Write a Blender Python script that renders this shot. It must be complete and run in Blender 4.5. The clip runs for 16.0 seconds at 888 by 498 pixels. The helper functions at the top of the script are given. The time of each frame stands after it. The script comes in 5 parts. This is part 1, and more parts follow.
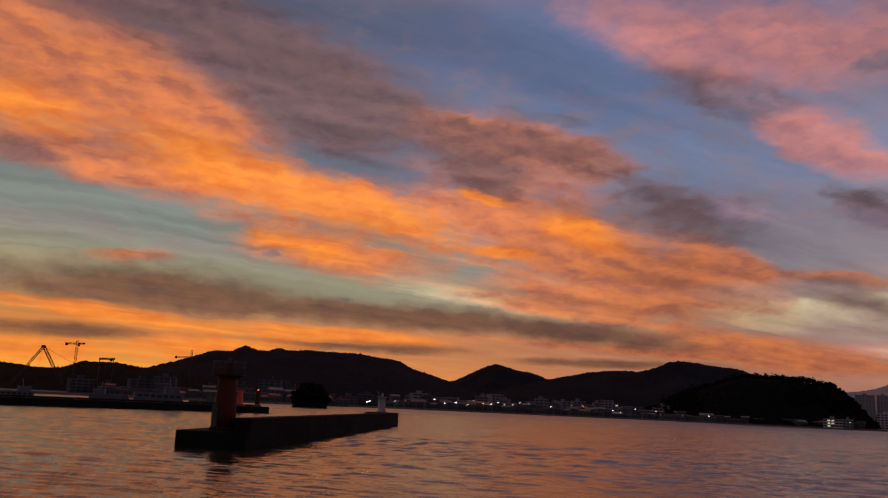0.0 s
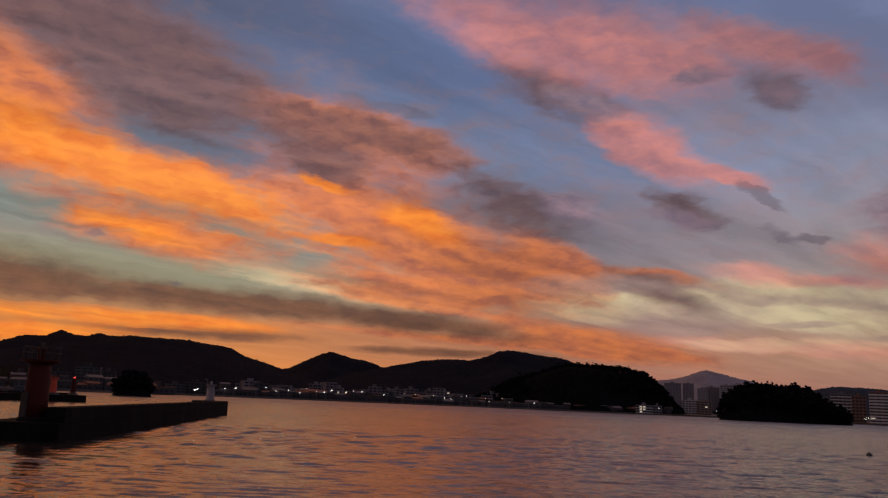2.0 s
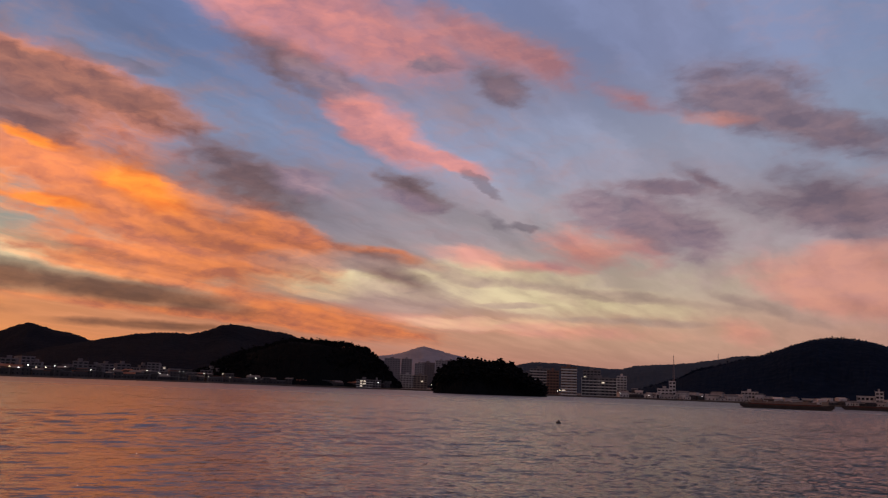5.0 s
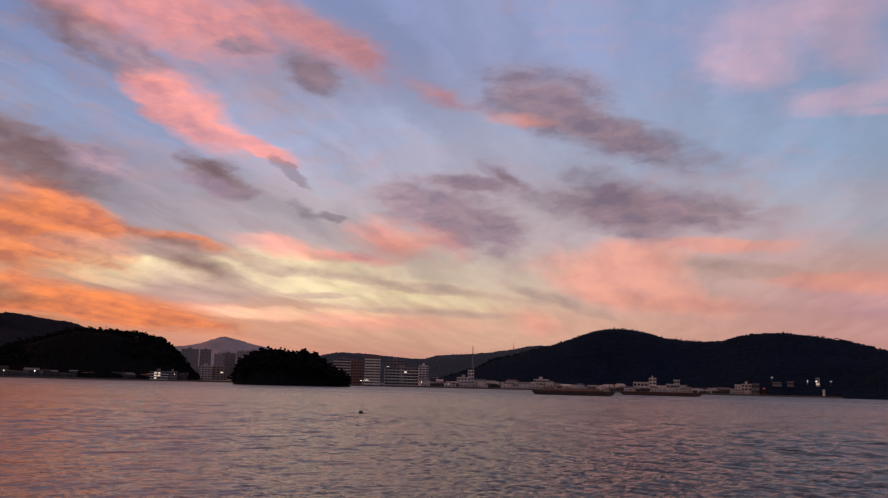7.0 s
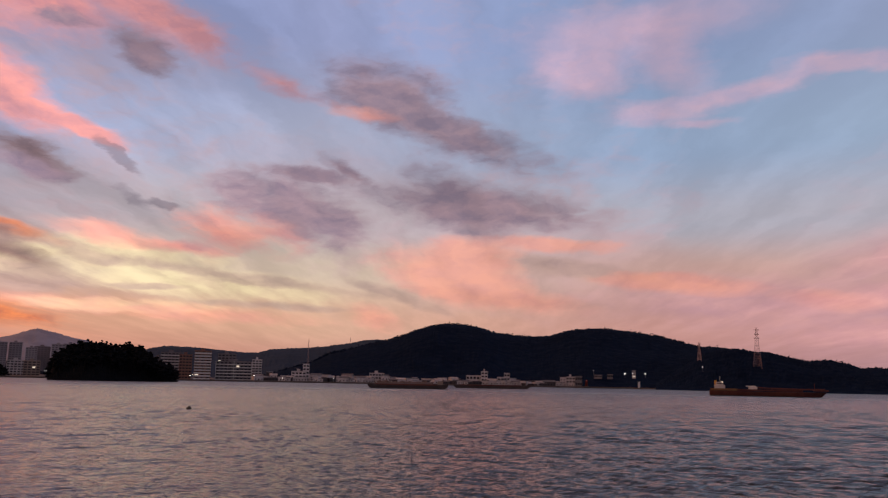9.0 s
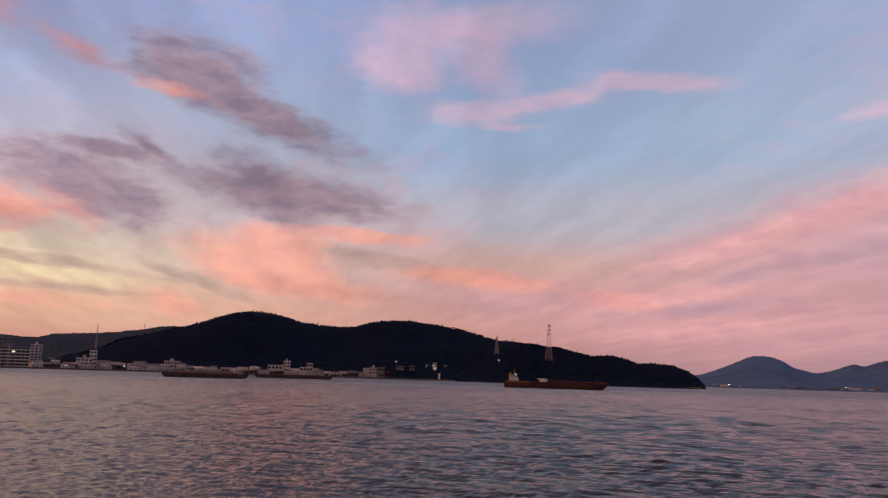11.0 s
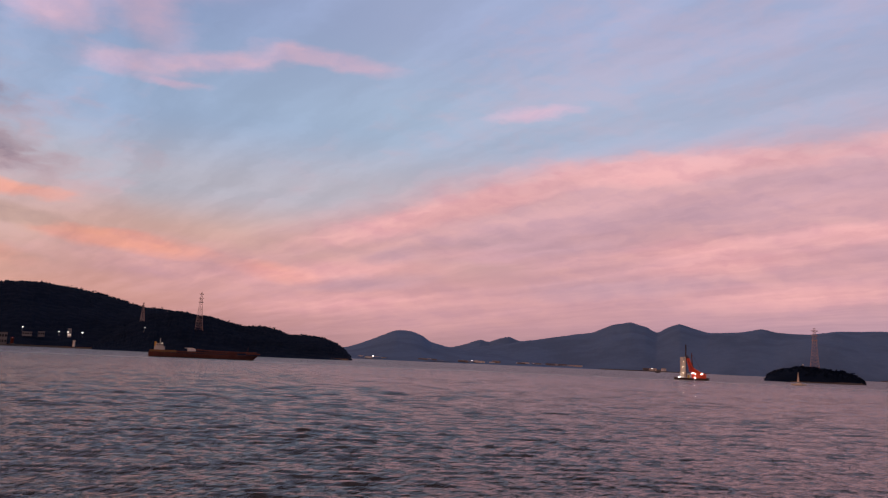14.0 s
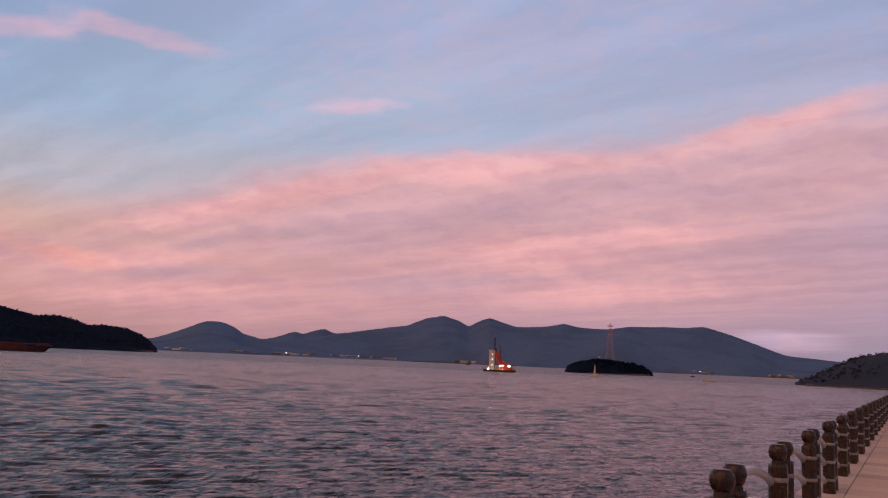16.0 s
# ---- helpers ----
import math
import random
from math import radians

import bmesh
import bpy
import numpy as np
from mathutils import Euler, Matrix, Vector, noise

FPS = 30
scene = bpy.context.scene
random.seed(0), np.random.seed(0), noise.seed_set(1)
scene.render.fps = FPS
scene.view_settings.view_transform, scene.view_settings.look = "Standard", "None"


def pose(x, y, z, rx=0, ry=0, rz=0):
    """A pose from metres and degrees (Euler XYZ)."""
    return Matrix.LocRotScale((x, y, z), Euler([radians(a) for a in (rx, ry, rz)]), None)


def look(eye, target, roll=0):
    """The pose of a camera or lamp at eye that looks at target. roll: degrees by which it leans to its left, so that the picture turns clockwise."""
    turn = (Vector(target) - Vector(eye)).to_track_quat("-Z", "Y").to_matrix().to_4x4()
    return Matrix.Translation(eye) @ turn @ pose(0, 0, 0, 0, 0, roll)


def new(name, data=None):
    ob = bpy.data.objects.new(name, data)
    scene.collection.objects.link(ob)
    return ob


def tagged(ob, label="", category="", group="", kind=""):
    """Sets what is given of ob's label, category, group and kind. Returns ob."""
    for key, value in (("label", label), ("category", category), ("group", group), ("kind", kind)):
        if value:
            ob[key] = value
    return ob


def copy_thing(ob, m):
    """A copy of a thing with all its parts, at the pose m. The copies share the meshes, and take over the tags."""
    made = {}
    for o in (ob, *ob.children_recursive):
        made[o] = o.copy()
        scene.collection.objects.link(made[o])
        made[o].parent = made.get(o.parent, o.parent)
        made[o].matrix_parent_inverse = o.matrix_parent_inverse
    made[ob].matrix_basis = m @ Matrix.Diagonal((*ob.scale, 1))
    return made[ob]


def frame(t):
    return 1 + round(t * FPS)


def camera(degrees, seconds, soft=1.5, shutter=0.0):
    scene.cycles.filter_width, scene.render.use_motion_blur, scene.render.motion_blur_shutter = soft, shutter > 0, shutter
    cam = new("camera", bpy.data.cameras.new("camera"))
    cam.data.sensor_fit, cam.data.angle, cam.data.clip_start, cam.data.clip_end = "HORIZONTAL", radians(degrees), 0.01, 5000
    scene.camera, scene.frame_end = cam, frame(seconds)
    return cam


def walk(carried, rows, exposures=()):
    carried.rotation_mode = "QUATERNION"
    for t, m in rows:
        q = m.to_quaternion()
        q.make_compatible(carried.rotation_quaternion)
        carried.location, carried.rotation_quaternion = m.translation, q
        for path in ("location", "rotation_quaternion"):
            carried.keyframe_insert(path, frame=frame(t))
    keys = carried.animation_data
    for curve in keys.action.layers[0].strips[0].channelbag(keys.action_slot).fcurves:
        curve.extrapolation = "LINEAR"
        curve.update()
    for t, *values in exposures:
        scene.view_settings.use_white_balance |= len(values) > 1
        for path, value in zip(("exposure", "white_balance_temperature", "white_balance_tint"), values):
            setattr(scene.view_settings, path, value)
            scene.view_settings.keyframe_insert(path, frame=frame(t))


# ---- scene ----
# ---------------------------------------------------------------- camera and its turn
EYE = (0.0, 0.0, 4.0)
cam = camera(57.2, 16.0, soft=1.25)
# seconds, bearing (clockwise from +y), tilt, lean, in degrees
TURN = [
    (0.0, -44.42, 10.95, 2.72), (0.5, -41.33, 10.89, 2.74), (1.0, -38.3, 10.83, 2.68), (1.5, -35.56, 10.74, 2.63),
    (2.0, -32.89, 10.64, 2.52), (2.5, -30.02, 10.48, 2.4), (3.0, -27.0, 10.25, 2.28), (3.5, -23.76, 10.02, 2.17),
    (4.0, -20.51, 9.87, 2.13), (6.5, -3.29, 9.54, 1.82), (7.0, 0.0, 9.44, 1.46), (7.5, 3.06, 9.36, 1.15),
    (8.0, 5.93, 9.34, 1.01), (8.5, 8.62, 9.31, 1.0), (11.0, 24.98, 8.96, 1.78), (11.5, 28.92, 8.77, 1.79),
    (12.0, 33.05, 8.52, 1.81), (12.5, 37.27, 8.27, 1.88), (13.0, 41.39, 8.06, 2.17), (13.5, 45.34, 7.91, 2.39),
    (14.0, 48.9, 7.83, 2.53), (14.5, 52.1, 7.76, 2.56), (15.0, 55.18, 7.7, 2.54), (15.5, 58.39, 7.76, 2.55),
    (16.0, 61.77, 7.87, 2.57)]


def aim(bearing, tilt, lean):
    b, e = radians(bearing), radians(tilt)
    way = Vector((math.sin(b) * math.cos(e), math.cos(b) * math.cos(e), math.sin(e)))
    return look(EYE, Vector(EYE) + way * 10, lean)


EXPOSURES = [(0.0, -0.92), (3.5, -0.9), (4.3, -0.75), (6.3, -0.26), (7.0, -0.18), (8.7, -0.13), (11.0, -0.02), (12.5, 0.0), (14.0, 0.03), (16.0, 0.03)]
walk(cam, [(t, aim(b, e, l)) for t, b, e, l in TURN], EXPOSURES)


# ---------------------------------------------------------------- dusk sky
def lin(r, g, b, gain=1.0):
    """Linear colour from 8-bit display values."""
    f = lambda c: (c / 255 / 12.92 if c / 255 <= 0.04045 else ((c / 255 + 0.055) / 1.055) ** 2.4)
    return (f(r) * gain, f(g) * gain, f(b) * gain, 1.0)


class Nodes:
    """Small helper to write node trees as formulas."""

    def __init__(self, tree):
        self.tree = tree
        tree.nodes.clear()

    def make(self, kind, ins=None, **props):
        n = self.tree.nodes.new(kind)
        for k, v in props.items():
            setattr(n, k, v)
        for k, v in (ins or {}).items():
            self.put(n.inputs[k], v)
        return n

    def put(self, socket, v):
        if isinstance(v, bpy.types.NodeSocket):
            self.tree.links.new(v, socket)
        else:
            socket.default_value = v

    def math(self, op, a, b=0.0, c=0.0, clamp=False):
        n = self.make("ShaderNodeMath", operation=op, use_clamp=clamp)
        for i, v in enumerate((a, b, c)):
            self.put(n.inputs[i], v)
        return n.outputs[0]

    def xyz(self, x, y, z=0.0):
        return self.make("ShaderNodeCombineXYZ", {0: x, 1: y, 2: z}).outputs[0]

    def noise(self, vec, scale=1.0, detail=4.0, rough=0.55, color=False):
        n = self.make("ShaderNodeTexNoise", {"Vector": vec, "Scale": scale, "Detail": detail, "Roughness": rough})
        return n.outputs["Color" if color else "Fac"]

    def span(self, v, a, b, c=0.0, d=1.0, smooth=False):
        n = self.make("ShaderNodeMapRange", {0: v, 1: a, 2: b, 3: c, 4: d}, interpolation_type="SMOOTHSTEP" if smooth else "LINEAR")
        return n.outputs[0]

    def mix(self, f, a, b, blend="MIX"):
        n = self.make("ShaderNodeMix", data_type="RGBA", blend_type=blend)
        for i, v in ((0, f), (6, a), (7, b)):
            self.put(n.inputs[i], v)
        return n.outputs[2]

    def ramp(self, f, stops):
        n = self.make("ShaderNodeValToRGB", {0: f})
        e = n.color_ramp.elements
        while len(e) < len(stops):
            e.new(0.5)
        for el, (p, c) in zip(e, stops):
            el.position, el.color = p, c
        return n.outputs[0]


world = bpy.data.worlds.new("dusk")
scene.world = world
world.use_nodes = True
W = Nodes(world.node_tree)
way = W.make("ShaderNodeTexCoord").outputs["Generated"]
sep = W.make("ShaderNodeSeparateXYZ", {0: way}).outputs
AZ = W.math("MULTIPLY", W.math("ARCTAN2", sep[0], sep[1]), 180 / math.pi)
EL = W.math("MAXIMUM", W.math("MULTIPLY", W.math("ARCSINE", sep[2]), 180 / math.pi), 0.0)

# drifting the cloud shapes: broad and fine turbulence
slow = W.noise(W.xyz(W.math("MULTIPLY", AZ, 0.11), W.math("MULTIPLY", EL, 0.3), 3.0), detail=3.0, color=True)
fine = W.noise(W.xyz(W.math("MULTIPLY", AZ, 0.5), W.math("MULTIPLY", EL, 1.3), 7.0), detail=4.0, rough=0.55, color=True)
s1, s2 = W.make("ShaderNodeSeparateColor", {0: slow}).outputs, W.make("ShaderNodeSeparateColor", {0: fine}).outputs


def drift(axis, broad, small):
    a = W.math("MULTIPLY", W.math("SUBTRACT", s1[axis], 0.5), broad)
    b = W.math("MULTIPLY", W.math("SUBTRACT", s2[axis], 0.5), small)
    return W.math("MULTIPLY", W.math("ADD", a, b), W.span(EL, 1.0, 12.0, 0.25, 1.0))


CU, CV = W.math("ADD", AZ, drift(0, 2.2, 2.0)), W.math("ADD", EL, drift(1, 1.0, 0.9))
CLOUD = W.xyz(CU, CV)

# clear dusk air: one row of colours for each height, over eight bearings
BEARINGS = (-75, -48, -22, 3, 25, 45, 65, 90)
turned = W.math("DIVIDE", W.math("ADD", AZ, 180.0), 360.0)
AFTER = (138, 130, 144)      # the darker sky of the east and overhead
sky, last = None, 0.0


def air_row(height, *row):
    """Blends the next higher row of air into the sky."""
    global sky, last
    stops = [(0.0, lin(*AFTER)), (52 / 360, lin(120, 95, 95, 0.6)), (84 / 360, lin(150, 120, 108, 0.5))] + [((180 + b) / 360, lin(*c)) for b, c in zip(BEARINGS, row)]
    stops += [(292 / 360, lin(120, 110, 140)), (320 / 360, lin(*AFTER))]
    ramp = W.ramp(turned, stops)
    sky = W.mix(W.span(EL, last, height, smooth=True), sky, ramp) if sky else ramp
    last = height


air_row(1.0, (246, 160, 62), (222, 138, 70), (176, 112, 92), (192, 140, 126), (188, 138, 136), (180, 138, 142), (168, 136, 150), (158, 140, 160))
air_row(4.0, (206, 130, 66), (196, 126, 78), (180, 124, 100), (216, 172, 146), (210, 156, 146), (208, 152, 152), (190, 148, 160), (178, 150, 168))
air_row(7.5, (158, 146, 114), (152, 146, 122), (166, 144, 128), (208, 188, 168), (210, 174, 162), (212, 170, 166), (204, 158, 168), (188, 154, 172))
air_row(11.0, (132, 138, 128), (124, 132, 128), (134, 134, 148), (182, 180, 186), (182, 182, 196), (190, 184, 196), (196, 170, 182), (188, 162, 180))
air_row(16.0, (112, 116, 122), (102, 112, 132), (126, 138, 170), (172, 176, 200), (156, 176, 208), (164, 182, 208), (166, 176, 202), (174, 172, 198))
air_row(24.0, (88, 84, 94), (90, 98, 124), (106, 124, 168), (148, 156, 194), (140, 160, 200), (160, 172, 206), (160, 172, 206), (160, 170, 204))

# high cloud streets lie parallel, along one bearing, and close up towards the horizon
STREET = 15.0
off = W.math("MULTIPLY", W.math("SUBTRACT", CU, STREET), math.pi / 180)
lift = W.math("ADD", W.math("TANGENT", W.math("MULTIPLY", W.math("MAXIMUM", CV, 0.0), math.pi / 180)), 0.06)
ACROSS = W.math("DIVIDE", W.math("SINE", off), lift)
ALONG = W.math("DIVIDE", W.math("COSINE", off), lift)


def billow(across, along, seed, detail, rough, shift=0.0):
    return W.noise(W.xyz(W.math("MULTIPLY_ADD", ACROSS, across, shift), W.math("MULTIPLY", ALONG, along), seed), detail=detail, rough=rough)


grain = billow(1.3, 0.3, 1.0, 4.0, 0.5)
wisps = billow(4.0, 0.8, 5.0, 5.0, 0.55)
mottle = W.noise(W.xyz(W.math("MULTIPLY", CU, 0.36), W.math("MULTIPLY", CV, 0.95), W.math("MULTIPLY", CU, 0.2)), detail=5.0, rough=0.54)
mottle_low = W.noise(W.xyz(W.math("MULTIPLY", W.math("SUBTRACT", CU, 0.7), 0.36), W.math("MULTIPLY", W.math("SUBTRACT", CV, 0.55), 0.95), W.math("MULTIPLY", CU, 0.2)), detail=5.0, rough=0.54)
CALM = W.span(AZ, -5.0, 45.0, 1.0, 0.5)     # the eastern clouds are smoother
RAG = W.math("MULTIPLY", W.math("SUBTRACT", W.math("ADD", W.math("MULTIPLY", grain, 0.75), W.math("ADD", W.math("MULTIPLY", wisps, 0.55), W.math("MULTIPLY", mottle, 0.7))), 1.0), CALM)
# the low sun catches the side of each billow that faces it
RELIEF = W.math("ADD", W.math("MULTIPLY", W.math("SUBTRACT", mottle_low, mottle), 1.3), W.math("ADD", W.math("MULTIPLY", wisps, 0.35), W.math("MULTIPLY", grain, 0.65)))
TINT = W.span(RELIEF, 0.22, 0.78)


def tone(c):
    return c if isinstance(c, bpy.types.NodeSocket) else lin(*c)


def clouds(under, streaks, bright, deep, cover=1.0, lo=0.06, hi=0.8, ragged=1.25):
    """Lays clouds of one kind over the sky: streaks of (bearing, height, half length, half width, slope) in degrees."""
    total = 0.0
    for b, e, l, w, slope in streaks:
        m = W.make("ShaderNodeMapping", {"Vector": CLOUD, "Location": (b, e, 0), "Rotation": (0, 0, radians(slope)), "Scale": (l, w, 1)}, vector_type="TEXTURE")
        g = W.make("ShaderNodeTexGradient", {0: m.outputs[0]}, gradient_type="SPHERICAL").outputs["Fac"]
        total = W.math("MAXIMUM", W.math("MULTIPLY_ADD", W.math("MINIMUM", total, g), 0.35, W.math("MAXIMUM", total, g)), 0.0) if total else g
    d = W.span(W.math("MULTIPLY_ADD", RAG, ragged, total), lo, hi, 0.0, cover, smooth=True)
    d = W.math("MULTIPLY", d, W.span(total, 0.0, 0.3))
    return W.mix(d, under, W.mix(TINT, tone(deep), tone(bright)))

SHEET = [(-17.8, 10.4, 16.7, 5.9, -12), (19.6, 7.7, 20.8, 4.6, -7), (-12.9, 10.4, 21.0, 5.9, -12), (7.7, 12.4, 22.4, 5.9, -7),
    (-16.2, 21.4, 19.7, 5.3, -1), (-16.3, 25.1, 20.9, 3.9, -13), (-28.7, 13.5, 17.7, 4.6, -16), (-25.2, 8.7, 17.2, 5.3, -18),
    (24.4, 6.7, 20.4, 3.9, -5)]
SHADE = [(-55.2, 21.9, 15.1, 4.9, -14), (-54.4, 20.0, 9.8, 4.6, -25), (-40.3, 18.3, 12.5, 2.2, -7), (-27.7, 13.7, 7.6, 2.6, -22),
    (-18.0, 8.0, 5.7, 1.4, -20), (-73.0, 14.5, 3.9, 1.3, -6), (-42.4, 15.7, 4.2, 1.7, -18), (-42.3, 16.7, 5.5, 2.1, -17),
    (-25.1, 21.6, 8.1, 2.2, -23), (-16.3, 13.6, 4.0, 1.4, -21), (-10.1, 21.1, 4.0, 1.7, -26), (-66.5, 25.5, 14.0, 3.3, 2)]
SCRAP = [(-11.0, 14.2, 2.5, 0.5, -32), (-10.1, 11.6, 2.4, 0.6, -25), (-8.0, 11.6, 1.1, 0.4, -11), (-56.3, 9.9, 0.9, 0.3, -3),
    (-51.0, 7.0, 1.5, 0.3, 4), (-38.0, 20.0, 5.3, 0.5, -5), (-37.7, 20.2, 4.3, 0.6, -10), (-8.0, 11.5, 1.8, 0.4, -2)]
EMBER = [(-71.3, 19.7, 14.1, 7.2, -10), (-63.5, 18.4, 10.5, 3.9, -14), (-67.7, 14.5, 12.4, 2.0, -6), (-52.9, 10.5, 11.6, 2.4, -12),
    (-37.2, 12.7, 14.6, 5.3, -16), (-39.9, 18.4, 11.5, 2.4, -10), (-32.0, 7.6, 14.4, 1.6, -5), (-30.5, 9.9, 10.9, 2.2, -10),
    (-31.0, 9.4, 9.6, 1.6, -10), (-36.2, 7.3, 11.1, 1.3, -6), (-22.3, 4.7, 13.4, 1.3, -9), (-24.9, 10.0, 5.9, 2.0, -29), (-24.6, 9.2, 5.4, 2.4, -10),
    (-22.7, 4.1, 7.6, 1.0, -7), (-30.6, 4.3, 17.8, 0.6, -3), (-66.0, 8.8, 4.1, 0.7, 3), (-18.2, 9.0, 5.6, 0.8, -8)]
FLAME = [(-54.6, 13.9, 19.9, 3.2, -14), (-56.4, 14.5, 11.3, 1.4, -14), (-54.2, 10.5, 7.1, 1.1, -12), (-66.3, 4.9, 11.9, 0.9, -4),
    (-52.0, 4.6, 13.0, 0.8, -1), (-59.9, 3.2, 8.9, 1.1, 4), (-48.8, 13.3, 5.7, 1.7, -25), (-41.9, 14.6, 3.1, 0.5, -14), (-40.1, 10.8, 4.2, 0.8, -4),
    (-73.7, 17.4, 5.8, 2.6, -5), (-34.6, 12.6, 5.0, 2.0, -26), (-41.5, 14.6, 3.4, 0.5, -10), (-41.0, 10.9, 3.6, 0.5, -4), (-69.8, 2.4, 6.6, 1.1, 1)]
UMBER = [(-64.1, 6.8, 16.6, 2.6, 0), (-47.6, 6.1, 17.5, 1.6, -1), (-34.5, 5.3, 12.8, 1.2, -5), (-69.3, 3.7, 7.5, 0.9, 2), (-49.5, 3.9, 11.7, 0.7, 0),
    (-32.4, 3.4, 11.0, 0.5, 0)]
ROSE = [(-27.9, 25.5, 13.0, 3.4, -17), (-21.1, 24.8, 12.2, 3.9, -16), (-18.3, 17.8, 6.0, 2.4, -26), (-19.3, 17.8, 5.0, 2.0, -33),
    (-14.4, 16.1, 4.8, 0.7, -22), (-11.4, 24.3, 9.6, 2.2, -18), (-19.9, 17.7, 4.7, 1.7, -34), (-13.8, 15.9, 3.8, 0.8, -13),
    (-7.1, 22.6, 7.0, 2.5, -10), (-16.4, 23.2, 6.8, 2.6, -6), (-3.9, 9.6, 4.7, 1.4, -19), (-6.6, 8.5, 4.9, 0.7, -4), (-0.7, 20.2, 5.3, 1.4, -17)]
MAUVE = [(6.8, 19.8, 7.8, 3.8, -12), (12.4, 17.2, 10.6, 2.1, -18), (2.0, 14.1, 4.3, 0.8, -7), (0.6, 11.5, 7.3, 3.2, -16),
    (13.5, 12.3, 11.1, 2.2, -5), (12.1, 12.8, 6.1, 2.8, -30), (-16.2, 12.9, 3.7, 0.9, -9), (-23.3, 20.9, 4.3, 1.3, -15), (-9.7, 20.9, 4.0, 1.5, -12),
    (-15.6, 22.2, 3.4, 0.8, 1), (4.4, 14.5, 2.8, 0.9, -25), (-24.4, 13.6, 3.4, 1.5, -14)]
SMOKE = [(-12.4, 7.7, 3.4, 0.6, -8), (-16.2, 6.1, 5.3, 1.1, -4), (-1.8, 6.4, 3.9, 0.3, -3), (19.5, 8.1, 6.7, 0.9, -7), (-2.5, 6.8, 14.3, 0.5, -6),
    (-8.5, 5.9, 3.8, 0.3, 0), (0.2, 4.9, 8.3, 0.4, -1), (8.1, 5.9, 5.4, 0.6, -18), (-16.5, 6.2, 4.9, 1.1, -11), (-14.2, 8.3, 4.2, 0.4, -2),
    (-21.4, 8.4, 8.2, 1.1, 1), (15.3, 5.8, 10.6, 0.7, -4)]
PEACH = [(-3.1, 9.9, 6.4, 2.1, -9), (11.6, 7.7, 7.4, 2.4, -8), (13.6, 8.8, 4.4, 1.4, -16), (19.1, 9.6, 6.1, 0.7, -5), (28.4, 6.9, 7.3, 1.0, -4),
    (6.6, 4.3, 2.8, 1.2, -20), (15.6, 5.9, 9.1, 1.3, -7), (-11.1, 9.1, 4.9, 1.1, -8), (4.8, 18.5, 4.3, 0.9, -5), (26.1, 7.0, 4.7, 0.9, -2),
    (37.3, 5.6, 4.8, 0.9, -6), (19.8, 9.6, 5.4, 0.5, -1), (14.0, 9.2, 5.3, 1.3, 1), (13.6, 6.8, 5.6, 2.1, -3), (26.2, 7.2, 5.6, 0.7, 0),
    (-7.3, 4.3, 13.4, 0.9, -2)]
STRAW = [(-4.8, 6.3, 13.5, 1.8, -4), (-11.0, 8.0, 11.8, 1.2, -1), (-9.4, 4.5, 9.6, 0.7, 0), (-23.0, 7.0, 6.8, 1.6, -2), (-40.7, 7.6, 12.7, 1.1, -7),
    (-18.9, 7.1, 6.4, 0.9, -10)]
PINK = [(21.3, 21.6, 5.4, 2.9, -2), (27.9, 21.7, 5.0, 2.9, -36), (30.8, 19.2, 11.4, 1.0, 8), (26.4, 24.3, 13.0, 2.6, 3), (39.5, 20.6, 6.7, 0.9, -1),
    (29.7, 17.5, 3.8, 0.5, 2), (26.4, 18.3, 5.1, 1.3, -3), (33.6, 19.5, 6.3, 1.1, 14), (41.9, 20.1, 5.4, 0.8, -2), (55.0, 17.3, 5.3, 0.7, 6),
    (84.9, 2.3, 5.1, 0.9, -1), (38.0, 20.6, 4.0, 0.9, -1), (20.7, 21.3, 4.8, 1.7, -19)]
BAND = [(47.6, 9.6, 18.3, 3.9, 14), (61.0, 10.8, 17.0, 4.9, 5), (46.1, 3.8, 19.7, 3.6, 0), (62.9, 6.5, 13.8, 3.9, 3), (75.4, 11.1, 25.8, 6.2, 6),
    (75.4, 6.0, 24.7, 4.3, 2), (86.4, 13.6, 13.6, 5.3, 8), (31.5, 5.7, 14.4, 2.6, -2)]
CREST = [(48.2, 10.3, 15.6, 1.4, 16), (62.6, 13.7, 13.6, 1.4, 3), (49.8, 10.7, 13.3, 1.3, 14), (68.0, 13.7, 15.2, 1.2, 4),
    (84.3, 16.3, 13.0, 1.3, 13), (41.7, 5.9, 12.9, 1.2, 5), (51.0, 7.5, 7.2, 0.9, 1), (68.6, 7.1, 9.9, 1.1, 7), (76.6, 9.0, 8.9, 1.2, 2),
    (73.5, 5.2, 11.2, 1.3, 4), (66.4, 8.1, 8.0, 1.4, 3), (42.6, 3.7, 10.7, 1.1, 5)]
DUSK = [(53.1, 8.6, 13.0, 1.4, 10), (65.7, 10.6, 10.1, 1.7, 6), (77.0, 12.3, 13.8, 1.8, -4), (55.9, 8.0, 11.0, 1.1, 8), (45.6, 7.2, 3.8, 0.7, 13),
    (61.0, 5.5, 10.1, 1.2, 4), (85.1, 8.0, 11.2, 1.6, 3), (43.3, 5.2, 7.4, 0.8, 5)]

